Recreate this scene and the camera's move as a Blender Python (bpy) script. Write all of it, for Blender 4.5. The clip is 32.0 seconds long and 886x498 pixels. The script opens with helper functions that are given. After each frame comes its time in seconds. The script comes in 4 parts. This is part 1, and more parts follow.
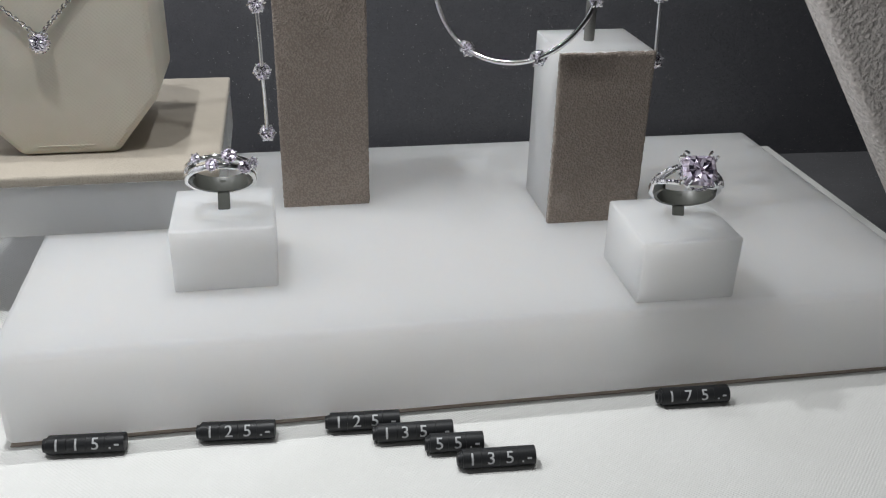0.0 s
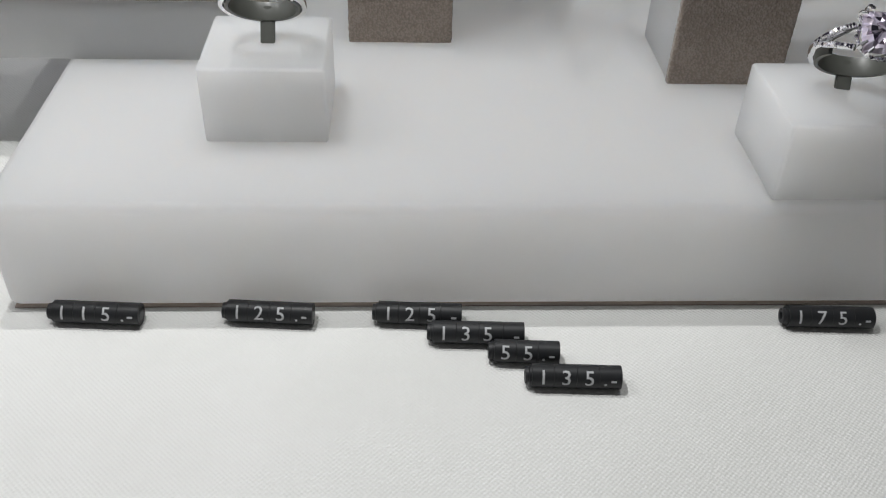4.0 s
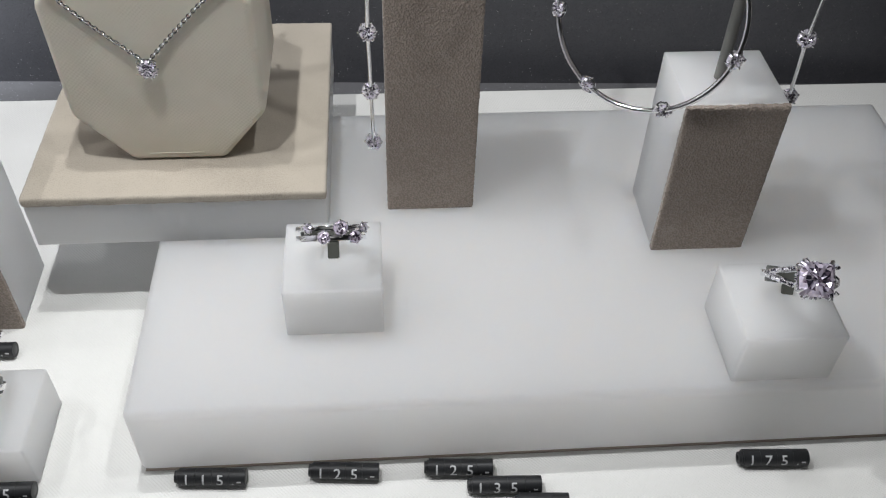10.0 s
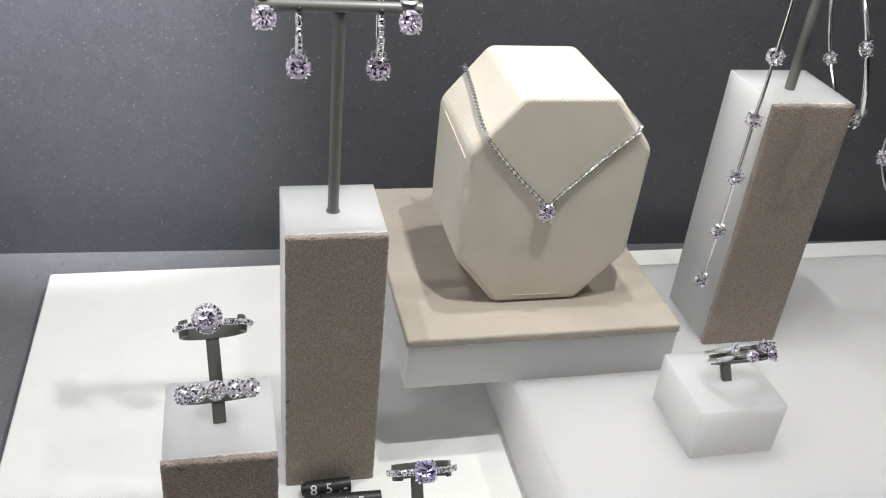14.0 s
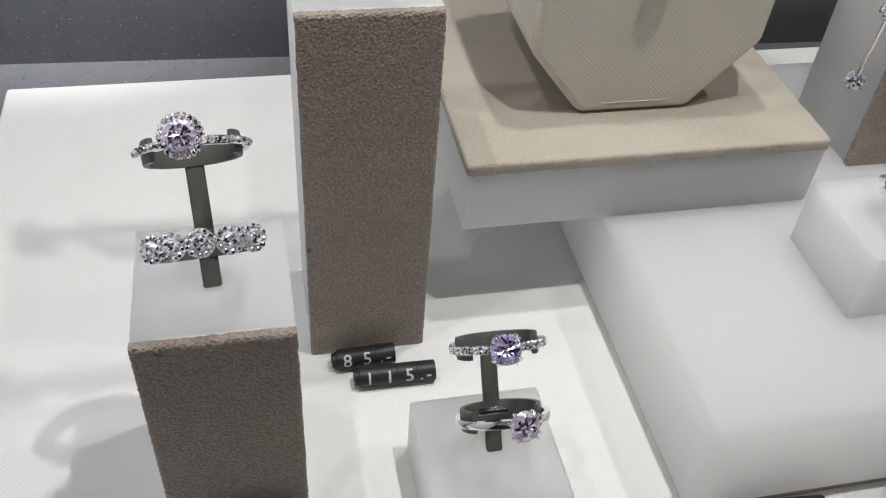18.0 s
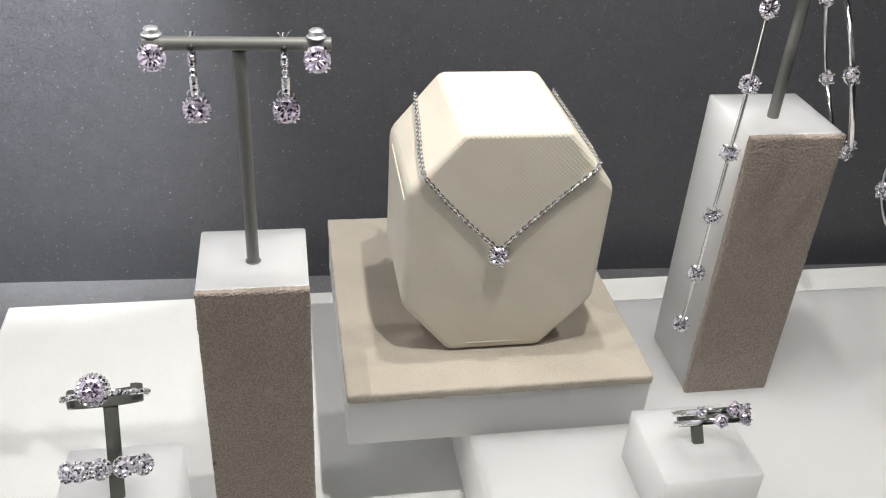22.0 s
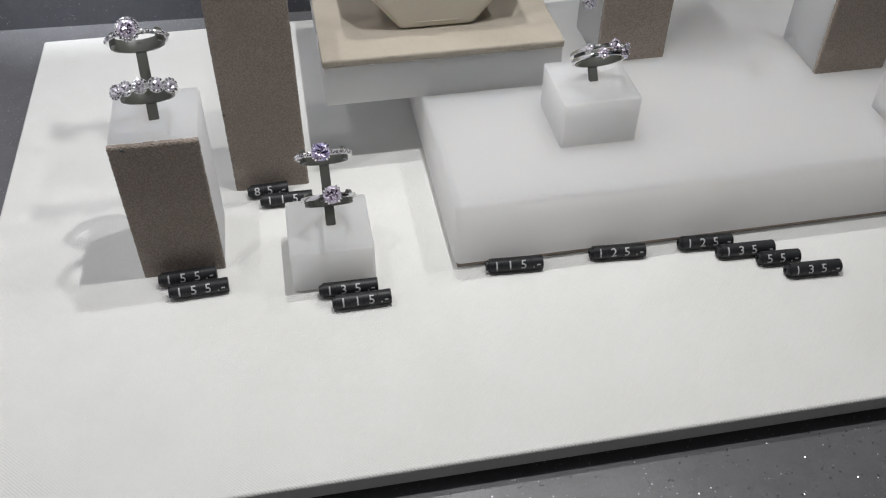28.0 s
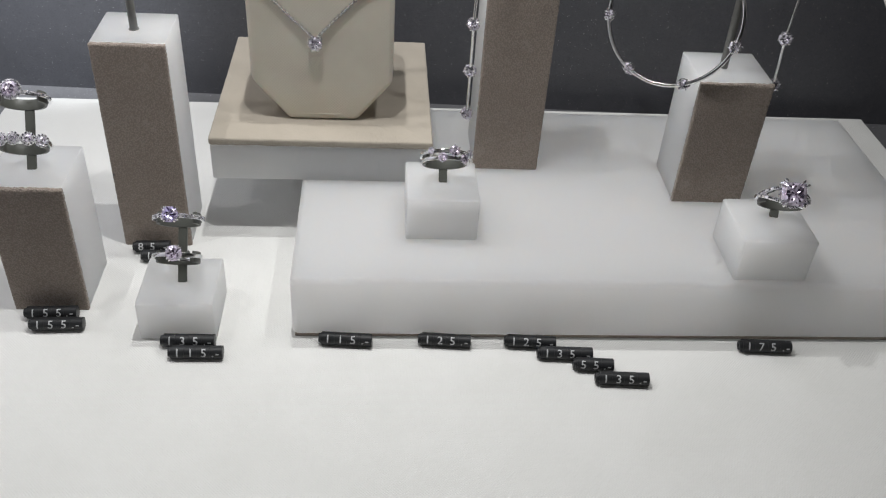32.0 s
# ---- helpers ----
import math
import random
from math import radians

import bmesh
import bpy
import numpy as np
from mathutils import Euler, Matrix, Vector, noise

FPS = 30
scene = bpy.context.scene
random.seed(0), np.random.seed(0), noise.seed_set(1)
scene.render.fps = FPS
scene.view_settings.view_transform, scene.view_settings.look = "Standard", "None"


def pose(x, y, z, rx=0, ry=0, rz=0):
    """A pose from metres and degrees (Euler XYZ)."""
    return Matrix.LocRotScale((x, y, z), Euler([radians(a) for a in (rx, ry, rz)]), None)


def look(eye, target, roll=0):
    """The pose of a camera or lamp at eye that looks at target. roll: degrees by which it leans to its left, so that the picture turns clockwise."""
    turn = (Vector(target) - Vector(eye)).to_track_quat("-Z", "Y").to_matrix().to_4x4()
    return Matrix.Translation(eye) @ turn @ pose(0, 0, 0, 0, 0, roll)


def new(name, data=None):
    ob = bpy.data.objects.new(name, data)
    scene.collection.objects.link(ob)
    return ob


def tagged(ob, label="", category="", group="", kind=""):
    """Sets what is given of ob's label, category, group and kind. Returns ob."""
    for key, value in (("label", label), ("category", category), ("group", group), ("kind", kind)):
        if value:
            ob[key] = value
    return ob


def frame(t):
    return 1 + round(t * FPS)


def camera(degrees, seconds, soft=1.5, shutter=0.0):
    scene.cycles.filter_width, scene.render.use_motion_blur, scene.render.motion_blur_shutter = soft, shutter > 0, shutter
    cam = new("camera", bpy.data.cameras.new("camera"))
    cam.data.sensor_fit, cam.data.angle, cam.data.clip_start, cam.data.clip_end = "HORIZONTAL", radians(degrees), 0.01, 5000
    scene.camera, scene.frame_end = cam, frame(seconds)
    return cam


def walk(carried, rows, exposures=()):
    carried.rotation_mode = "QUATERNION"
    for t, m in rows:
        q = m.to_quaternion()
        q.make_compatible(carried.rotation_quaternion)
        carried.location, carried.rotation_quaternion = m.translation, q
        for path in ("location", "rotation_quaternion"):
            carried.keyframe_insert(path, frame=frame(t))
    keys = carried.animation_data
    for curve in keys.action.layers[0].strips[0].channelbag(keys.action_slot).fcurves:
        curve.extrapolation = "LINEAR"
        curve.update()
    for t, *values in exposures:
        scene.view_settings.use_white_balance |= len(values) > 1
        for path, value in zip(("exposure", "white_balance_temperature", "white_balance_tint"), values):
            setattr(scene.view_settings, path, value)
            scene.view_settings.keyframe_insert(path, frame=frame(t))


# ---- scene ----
cam = camera(52.1, 32.0, soft=1.2)
# seconds, eye, target, roll
PATH = [
    (0, (0.0812, -0.2125, 0.1652), (0.1296, 0.0497, 0.0276), 1.42),
    (0.5, (0.0844, -0.1994, 0.1564), (0.1338, 0.0553, 0.0057), 1.89),
    (1, (0.0814, -0.1819, 0.1532), (0.1304, 0.0667, -0.0074), 2.29),
    (1.5, (0.0820, -0.1773, 0.1521), (0.1287, 0.0671, -0.0156), 2.67),
    (2, (0.0919, -0.1755, 0.1520), (0.1364, 0.0651, -0.0215), 3.20),
    (2.5, (0.0939, -0.1750, 0.1510), (0.1317, 0.0633, -0.0273), 3.31),
    (4.5, (0.0920, -0.1633, 0.1490), (0.1042, 0.0712, -0.0377), 1.98),
    (5, (0.0666, -0.1665, 0.1659), (0.0807, 0.0700, -0.0181), 1.80),
    (5.5, (0.0416, -0.1745, 0.1820), (0.0639, 0.0642, 0.0016), 2.19),
    (6, (0.0282, -0.1809, 0.1999), (0.0543, 0.0588, 0.0214), 2.33),
    (6.5, (0.0250, -0.1726, 0.2160), (0.0564, 0.0688, 0.0408), 3.15),
    (7, (0.0245, -0.1570, 0.2354), (0.0589, 0.0848, 0.0613), 4.20),
    (7.5, (0.0304, -0.1483, 0.2387), (0.0681, 0.0923, 0.0635), 5.34),
    (8, (0.0399, -0.1417, 0.2307), (0.0773, 0.0929, 0.0476), 5.74),
    (8.5, (0.0424, -0.1433, 0.2346), (0.0780, 0.0828, 0.0407), 5.53),
    (9, (0.0473, -0.1451, 0.2413), (0.0771, 0.0705, 0.0348), 4.45),
    (9.5, (0.0568, -0.1464, 0.2449), (0.0811, 0.0638, 0.0322), 3.13),
    (10, (0.0765, -0.1538, 0.2489), (0.0961, 0.0569, 0.0363), 1.93),
    (10.5, (0.0849, -0.1616, 0.2481), (0.1079, 0.0579, 0.0448), 2.03),
    (11, (0.0775, -0.1765, 0.2524), (0.0989, 0.0530, 0.0603), 1.17),
    (11.5, (0.0330, -0.1823, 0.2605), (0.0605, 0.0557, 0.0800), 1.52),
    (12, (-0.0143, -0.1832, 0.2581), (0.0159, 0.0631, 0.0895), 1.39),
    (12.5, (-0.0533, -0.1744, 0.2571), (-0.0143, 0.0743, 0.0940), 2.59),
    (13, (-0.0776, -0.1660, 0.2475), (-0.0287, 0.0824, 0.0866), 4.02),
    (13.5, (-0.0892, -0.1589, 0.2416), (-0.0302, 0.0886, 0.0827), 5.27),
    (15.5, (-0.0991, -0.1616, 0.2041), (-0.0213, 0.0744, 0.0360), 6.50),
    (16, (-0.1057, -0.1519, 0.1976), (-0.0315, 0.0770, 0.0184), 6.15),
    (16.5, (-0.1099, -0.1453, 0.1946), (-0.0407, 0.0774, 0.0059), 5.70),
    (17, (-0.1111, -0.1468, 0.1877), (-0.0453, 0.0701, -0.0088), 5.60),
    (17.5, (-0.1082, -0.1496, 0.1969), (-0.0445, 0.0670, -0.0007), 5.35),
    (17.6, (-0.1024, -0.1145, 0.1806), (-0.0356, 0.0946, -0.0240), 6.78),
    (18, (-0.0887, -0.0966, 0.1847), (-0.0321, 0.1160, -0.0193), 5.03),
    (18.5, (-0.0885, -0.1058, 0.1958), (-0.0359, 0.1114, -0.0044), 4.22),
    (19, (-0.0994, -0.1073, 0.1996), (-0.0431, 0.1124, 0.0032), 5.09),
    (19.5, (-0.0980, -0.1066, 0.2041), (-0.0455, 0.1160, 0.0100), 4.46),
    (20, (-0.0890, -0.1077, 0.2073), (-0.0364, 0.1161, 0.0146), 4.41),
    (20.5, (-0.0806, -0.1115, 0.2080), (-0.0279, 0.1143, 0.0176), 4.28),
    (21, (-0.0694, -0.1192, 0.2140), (-0.0177, 0.1121, 0.0302), 3.95),
    (21.5, (-0.0618, -0.1291, 0.2263), (-0.0091, 0.1091, 0.0518), 4.02),
    (22, (-0.0551, -0.1363, 0.2377), (-0.0051, 0.1114, 0.0760), 3.86),
    (22.5, (-0.0526, -0.1346, 0.2379), (-0.0030, 0.1231, 0.0926), 3.99),
    (23, (-0.0567, -0.1263, 0.2159), (-0.0078, 0.1405, 0.0877), 3.77),
    (23.5, (-0.0674, -0.1195, 0.1970), (-0.0212, 0.1533, 0.0812), 3.12),
    (24, (-0.0746, -0.1117, 0.1904), (-0.0284, 0.1630, 0.0790), 2.78),
    (24.2, (-0.0790, -0.1177, 0.1923), (-0.0275, 0.1562, 0.0813), 2.88),
    (24.5, (-0.0944, -0.1800, 0.2288), (-0.0366, 0.0870, 0.1047), 3.54),
    (24.6, (-0.0978, -0.1873, 0.2350), (-0.0371, 0.0770, 0.1067), 3.55),
    (25, (-0.1119, -0.2427, 0.2477), (-0.0466, 0.0150, 0.1087), 4.08),
    (25.5, (-0.1160, -0.2524, 0.2529), (-0.0461, -0.0110, 0.0892), 4.90),
    (26, (-0.1094, -0.2561, 0.2523), (-0.0387, -0.0259, 0.0733), 4.90),
    (26.5, (-0.0947, -0.2526, 0.2475), (-0.0248, -0.0292, 0.0599), 4.85),
    (28.5, (-0.0389, -0.2331, 0.2402), (-0.0090, -0.0191, 0.0320), -0.79),
    (29, (-0.0282, -0.2258, 0.2407), (-0.0065, -0.0112, 0.0321), -1.10),
    (29.5, (-0.0165, -0.2167, 0.2375), (0.0016, -0.0015, 0.0293), -0.37),
    (30, (-0.0009, -0.2111, 0.2356), (0.0100, 0.0047, 0.0275), -0.20),
    (30.5, (0.0106, -0.2130, 0.2320), (0.0170, 0.0052, 0.0263), 0.28),
    (31, (0.0207, -0.2190, 0.2263), (0.0256, 0.0045, 0.0262), 1.19),
    (31.5, (0.0249, -0.2344, 0.2300), (0.0369, -0.0043, 0.0379), 2.94),
    (32, (0.0330, -0.2756, 0.2575), (0.0557, -0.0382, 0.0755), 4.15),
]
EXPOSURES = [(0.0, -0.04, 6340, 9), (2.0, -0.08, 6430, 10), (5.0, -0.16, 6420, 9), (6.5, -0.06, 6360, 9), (9.0, -0.07, 6360, 10), (12.0, 0.05, 6500, 10), (13.0, 0.14, 6560, 10), (15.5, -0.05, 6520, 10), (17.0, -0.2, 6480, 10),
             (19.0, -0.14, 6600, 10), (21.0, -0.14, 6620, 10), (22.0, 0.15, 6720, 10), (23.0, 0.31, 6850, 11), (24.5, 0.35, 6700, 11), (25.0, 0.2, 6560, 10), (26.0, -0.05, 6480, 10), (29.0, -0.22, 6480, 10), (32.0, -0.18, 6480, 10)]
walk(cam, [(t, look(eye, target, roll)) for t, eye, target, roll in PATH], EXPOSURES)

# ---- light ----
MM = 0.001
world = bpy.data.worlds.new("shop_air")
scene.world = world
world.use_nodes = True
world.node_tree.nodes["Background"].inputs[0].default_value = (0.9, 0.95, 1.0, 1)
world.node_tree.nodes["Background"].inputs[1].default_value = 0.02


def spot_lamp(name, x, y, z, aim, watts, size, radius, colour=(1.0, 0.997, 0.988)):
    data = bpy.data.lights.new(name, "SPOT")
    data.energy, data.color = watts, colour
    data.spot_size, data.spot_blend, data.shadow_soft_size = radians(size), 0.8, radius * MM
    ob = new(name, data)
    ob.matrix_world = look((x * MM, y * MM, z * MM), (aim[0] * MM, aim[1] * MM, aim[2] * MM))
    return ob


# two rows of small LEDs over the display
for x, front, rear in ((-155, 0.76, 0.48), (9, 1.95, 1.55), (142, 0.78, 0.48)):
    spot_lamp("spot_lamp", x, 14, 372, (x, 17, 0), front, 150, 3.6)
    spot_lamp("spot_lamp", x, 88, 372, (x, 92, 0), rear, 150, 3.6)
# an added cooler spot at the corner that brightens the back wall
spot_lamp("spot_lamp", -200, 50, 372, (-172, 229, 148), 17, 40, 6, (0.9, 0.95, 1.0))

# unseen fill lamps added in the shop: three towards the case, a wide one straight down
for at, to, watts, size in (((0.15, -0.65, 0.75), (0.0, 0.0, 0.0), 0.03, 0.15), ((-0.45, -0.6, 0.75), (0.0, 0.0, 0.0), 0.03, 0.15), ((0.65, -0.6, 0.75), (0.0, 0.0, 0.0), 0.03, 0.15), ((0.0, -0.75, 0.83), (0.0, -0.75, 0.0), 0.32, 0.8)):
    shop = bpy.data.lights.new("fill_lamp", "AREA")
    shop.energy, shop.size, shop.color = watts, size, (1.0, 0.98, 0.96)
    new("fill_lamp", shop).matrix_world = look(at, to)


# ---- materials ----
def material(name, colour, rough=0.5, metal=0.0, **more):
    m = bpy.data.materials.new(name)
    m.use_nodes = True
    b = m.node_tree.nodes["Principled BSDF"]
    b.inputs["Base Color"].default_value = (*colour, 1)
    b.inputs["Roughness"].default_value = rough
    b.inputs["Metallic"].default_value = metal
    for key, value in more.items():
        b.inputs[key].default_value = value
    return m, m.node_tree.nodes, m.node_tree.links, b


def coords(nodes, links, scale=1.0):
    tc = nodes.new("ShaderNodeTexCoord")
    mp = nodes.new("ShaderNodeMapping")
    mp.inputs["Scale"].default_value = (scale, scale, scale)
    links.new(tc.outputs["Object"], mp.inputs["Vector"])
    return mp.outputs["Vector"]


def noise_of(nodes, links, at, scale, detail=3.0, rough=0.55):
    n = nodes.new("ShaderNodeTexNoise")
    n.inputs["Scale"].default_value, n.inputs["Detail"].default_value, n.inputs["Roughness"].default_value = scale, detail, rough
    links.new(at, n.inputs["Vector"])
    return n.outputs["Fac"]


def ramp_of(nodes, links, fac, stops):
    r = nodes.new("ShaderNodeValToRGB")
    r.color_ramp.elements[0].position, r.color_ramp.elements[0].color = stops[0][0], (*stops[0][1], 1)
    r.color_ramp.elements[1].position, r.color_ramp.elements[1].color = stops[-1][0], (*stops[-1][1], 1)
    for pos, col in stops[1:-1]:
        r.color_ramp.elements.new(pos).color = (*col, 1)
    links.new(fac, r.inputs["Fac"])
    return r.outputs["Color"]


def bump_of(nodes, links, b, height, strength, distance):
    n = nodes.new("ShaderNodeBump")
    n.inputs["Strength"].default_value, n.inputs["Distance"].default_value = strength, distance
    links.new(height, n.inputs["Height"])
    links.new(n.outputs["Normal"], b.inputs["Normal"])
    return n


def mix_of(nodes, links, kind, a, b, fac=1.0):
    n = nodes.new("ShaderNodeMath")
    n.operation = kind
    links.new(a, n.inputs[0])
    if isinstance(b, float):
        n.inputs[1].default_value = b
    else:
        links.new(b, n.inputs[1])
    return n.outputs[0]


def acrylic(name, through_share, lo, hi):
    """Milky acrylic: light soaks through its faces and glows out of the others."""
    m, nodes, links, b = material(name, hi, 0.45)
    at = coords(nodes, links)
    c = ramp_of(nodes, links, noise_of(nodes, links, at, 55, 4), [(0.3, lo), (0.7, hi)])
    links.new(c, b.inputs["Base Color"])
    b.inputs["Specular IOR Level"].default_value = 0.3
    bump_of(nodes, links, b, noise_of(nodes, links, at, 900, 2), 0.05, 0.0002)
    soak = nodes.new("ShaderNodeBsdfTranslucent")
    soak.inputs["Color"].default_value = (0.982, 0.98, 0.975, 1)
    b.inputs["Subsurface Weight"].default_value = 1.0
    b.inputs["Subsurface Radius"].default_value = (1.0, 0.94, 0.87)
    b.inputs["Subsurface Scale"].default_value = 0.034
    mix = nodes.new("ShaderNodeMixShader")
    mix.inputs["Fac"].default_value = through_share
    links.new(b.outputs[0], mix.inputs[1])
    links.new(soak.outputs[0], mix.inputs[2])
    links.new(mix.outputs[0], nodes["Material Output"].inputs["Surface"])
    return m


def suede(name, lo, hi, size, depth, pebbled=False):
    m, nodes, links, b = material(name, hi, 0.92)
    at = coords(nodes, links)
    pebble = noise_of(nodes, links, at, size, 1.0, 0.4)
    if pebbled:
        cell = nodes.new("ShaderNodeTexVoronoi")
        cell.feature = "SMOOTH_F1"
        cell.inputs["Scale"].default_value, cell.inputs["Smoothness"].default_value = size, 0.3
        links.new(at, cell.inputs["Vector"])
        pebble = mix_of(nodes, links, "MULTIPLY_ADD", cell.outputs["Distance"], -1.3)
        pebble.node.inputs[2].default_value = 0.95
    nap = noise_of(nodes, links, at, size * 2.6, 3, 0.6)
    h = mix_of(nodes, links, "MULTIPLY_ADD", nap, 0.2)
    links.new(pebble, h.node.inputs[2])
    bump_of(nodes, links, b, h, 1.0, depth)
    wear = noise_of(nodes, links, at, 34, 4, 0.6)
    # the pebbles' shade goes into the colour too: pits darker than crests
    both = mix_of(nodes, links, "MULTIPLY_ADD", wear, 0.7)
    links.new(h, both.node.inputs[2])
    if pebbled:
        # a few rubbed spots
        rub = ramp_of(nodes, links, noise_of(nodes, links, at, 110, 2), [(0.68, (0, 0, 0)), (0.76, (0.5, 0.5, 0.5))])
        both = mix_of(nodes, links, "ADD", both, rub)
    links.new(ramp_of(nodes, links, both, [(0.6, lo), (1.3, hi)]), b.inputs["Base Color"])
    b.inputs["Specular IOR Level"].default_value = 0.25
    b.inputs["Sheen Weight"].default_value = 0.25
    b.inputs["Sheen Roughness"].default_value = 0.5
    return m


def embossed_leather(name, relief):
    m, nodes, links, b = material(name, (0.72, 0.66, 0.52), 0.5)
    at = coords(nodes, links)
    waves = []
    for turn in (45, -45):
        mp = nodes.new("ShaderNodeMapping")
        mp.inputs["Rotation"].default_value = (0, radians(turn), 0)
        links.new(at, mp.inputs["Vector"])
        w = nodes.new("ShaderNodeTexWave")
        w.inputs["Scale"].default_value = 320
        w.inputs["Distortion"].default_value, w.inputs["Detail"].default_value, w.inputs["Detail Scale"].default_value = 2.4, 2, 2.0
        links.new(mp.outputs["Vector"], w.inputs["Vector"])
        waves.append(w.outputs["Fac"])
    h = mix_of(nodes, links, "ADD", waves[0], waves[1])
    worn = ramp_of(nodes, links, noise_of(nodes, links, at, 70, 3), [(0.38, (0.12, 0.12, 0.12)), (0.62, (1, 1, 1))])
    h = mix_of(nodes, links, "MULTIPLY", h, worn)
    bump_of(nodes, links, b, h, relief, 0.0004)
    links.new(ramp_of(nodes, links, noise_of(nodes, links, at, 45, 4), [(0.3, (0.648, 0.602, 0.508)), (0.7, (0.703, 0.659, 0.562))]), b.inputs["Base Color"])
    b.inputs["Subsurface Weight"].default_value = 0.12
    b.inputs["Subsurface Scale"].default_value = 0.002
    b.inputs["Specular IOR Level"].default_value = 0.35
    return m


def woven():
    m, nodes, links, b = material("white_woven_cloth", (0.82, 0.82, 0.80), 0.85)
    at = coords(nodes, links)
    sep = nodes.new("ShaderNodeSeparateXYZ")
    sway = nodes.new("ShaderNodeTexNoise")
    sway.inputs["Scale"].default_value = 90
    links.new(at, sway.inputs["Vector"])
    bent = nodes.new("ShaderNodeVectorMath")
    bent.operation = "MULTIPLY_ADD"
    bent.inputs[1].default_value = (0.0004,) * 3
    links.new(sway.outputs["Color"], bent.inputs[0])
    links.new(at, bent.inputs[2])
    links.new(bent.outputs[0], sep.inputs[0])
    threads = []
    for axis in ("X", "Y"):
        s = mix_of(nodes, links, "MULTIPLY", sep.outputs[axis], 5400.0)
        threads.append(mix_of(nodes, links, "SINE", s, 0.0))
    h = mix_of(nodes, links, "MULTIPLY", threads[0], threads[1])
    fine = noise_of(nodes, links, at, 1500, 2)
    k = mix_of(nodes, links, "MULTIPLY_ADD", h, 0.45)
    links.new(fine, k.node.inputs[2])
    bump_of(nodes, links, b, k, 0.26, 0.0006)
    links.new(ramp_of(nodes, links, noise_of(nodes, links, at, 22, 5), [(0.3, (0.738, 0.738, 0.716)), (0.7, (0.788, 0.788, 0.77))]), b.inputs["Base Color"])
    return m


def glitter(name, lo, hi, rough, axes, share=0.03, tilt=0.9, glint=0.5, pitch=1500):
    """Laminate full of fine metal flakes, each lying at its own slight tilt."""
    m, nodes, links, b = material(name, hi, rough)
    at = coords(nodes, links)
    v = nodes.new("ShaderNodeTexVoronoi")
    v.inputs["Scale"].default_value = pitch
    links.new(at, v.inputs["Vector"])
    near = mix_of(nodes, links, "LESS_THAN", v.outputs["Distance"], 0.42)
    pick = nodes.new("ShaderNodeSeparateXYZ")
    tone = nodes.new("ShaderNodeTexWhiteNoise")
    links.new(v.outputs["Color"], tone.inputs["Vector"])
    links.new(tone.outputs["Color"], pick.inputs[0])
    few = mix_of(nodes, links, "LESS_THAN", pick.outputs["X"], share)
    flake = mix_of(nodes, links, "MULTIPLY", near, few)
    col = nodes.new("ShaderNodeMix")
    col.data_type = "RGBA"
    links.new(flake, col.inputs["Factor"])
    cloud = mix_of(nodes, links, "MULTIPLY_ADD", noise_of(nodes, links, at, 900, 4, 0.7), 0.5)
    links.new(mix_of(nodes, links, "MULTIPLY", noise_of(nodes, links, at, 120, 6, 0.7), 0.5), cloud.node.inputs[2])
    links.new(ramp_of(nodes, links, cloud, [(0.3, lo), (0.7, hi)]), col.inputs["A"])
    # most flakes are dull, a few bright
    links.new(ramp_of(nodes, links, pick.outputs["Y"], [(0.0, (glint * 0.5, glint * 0.5, glint * 0.53)), (0.99, (glint, glint, glint * 1.05)), (0.996, (0.8, 0.8, 0.82))]), col.inputs["B"])
    links.new(col.outputs["Result"], b.inputs["Base Color"])
    links.new(flake, b.inputs["Metallic"])
    fine = bump_of(nodes, links, b, noise_of(nodes, links, at, 2400, 3), 0.15, 0.0003)
    lean = nodes.new("ShaderNodeVectorMath")
    lean.operation = "SUBTRACT"
    links.new(v.outputs["Color"], lean.inputs[0])
    lean.inputs[1].default_value = (0.5, 0.5, 0.5)
    flat = nodes.new("ShaderNodeVectorMath")
    flat.operation = "MULTIPLY"
    links.new(lean.outputs[0], flat.inputs[0])
    flat.inputs[1].default_value = axes
    own = nodes.new("ShaderNodeVectorMath")
    own.operation = "SCALE"
    links.new(flat.outputs[0], own.inputs[0])
    links.new(mix_of(nodes, links, "MULTIPLY", flake, tilt), own.inputs["Scale"])
    add = nodes.new("ShaderNodeVectorMath")
    links.new(own.outputs[0], add.inputs[0])
    links.new(fine.outputs["Normal"], add.inputs[1])
    unit = nodes.new("ShaderNodeVectorMath")
    unit.operation = "NORMALIZE"
    links.new(add.outputs[0], unit.inputs[0])
    links.new(unit.outputs[0], b.inputs["Normal"])
    return m


ACRYLIC = acrylic("frosted_acrylic", 0.5, (0.968, 0.976, 0.982), (0.978, 0.986, 0.99))
# the platform's acrylic again, with the small blocks' shade put into its colour
BLOCK = acrylic("shaded_frosted_acrylic", 0.36, (0.925, 0.925, 0.915), (0.95, 0.95, 0.942))
TAUPE = suede("taupe_suede", (0.25, 0.206, 0.175), (0.33, 0.279, 0.238), 1500, 0.0003, True)
BEIGE = suede("beige_suede", (0.29, 0.257, 0.212), (0.445, 0.399, 0.333), 2600, 0.00016)
SHAG = suede("coarse_taupe_suede", (0.62, 0.565, 0.53), (0.86, 0.80, 0.76), 620, 0.0016)
CREAM = embossed_leather("cream_leatherette", 0.17)
CREAM_RIM = embossed_leather("cream_crosshatched_leatherette", 0.22)
CLOTH = woven()
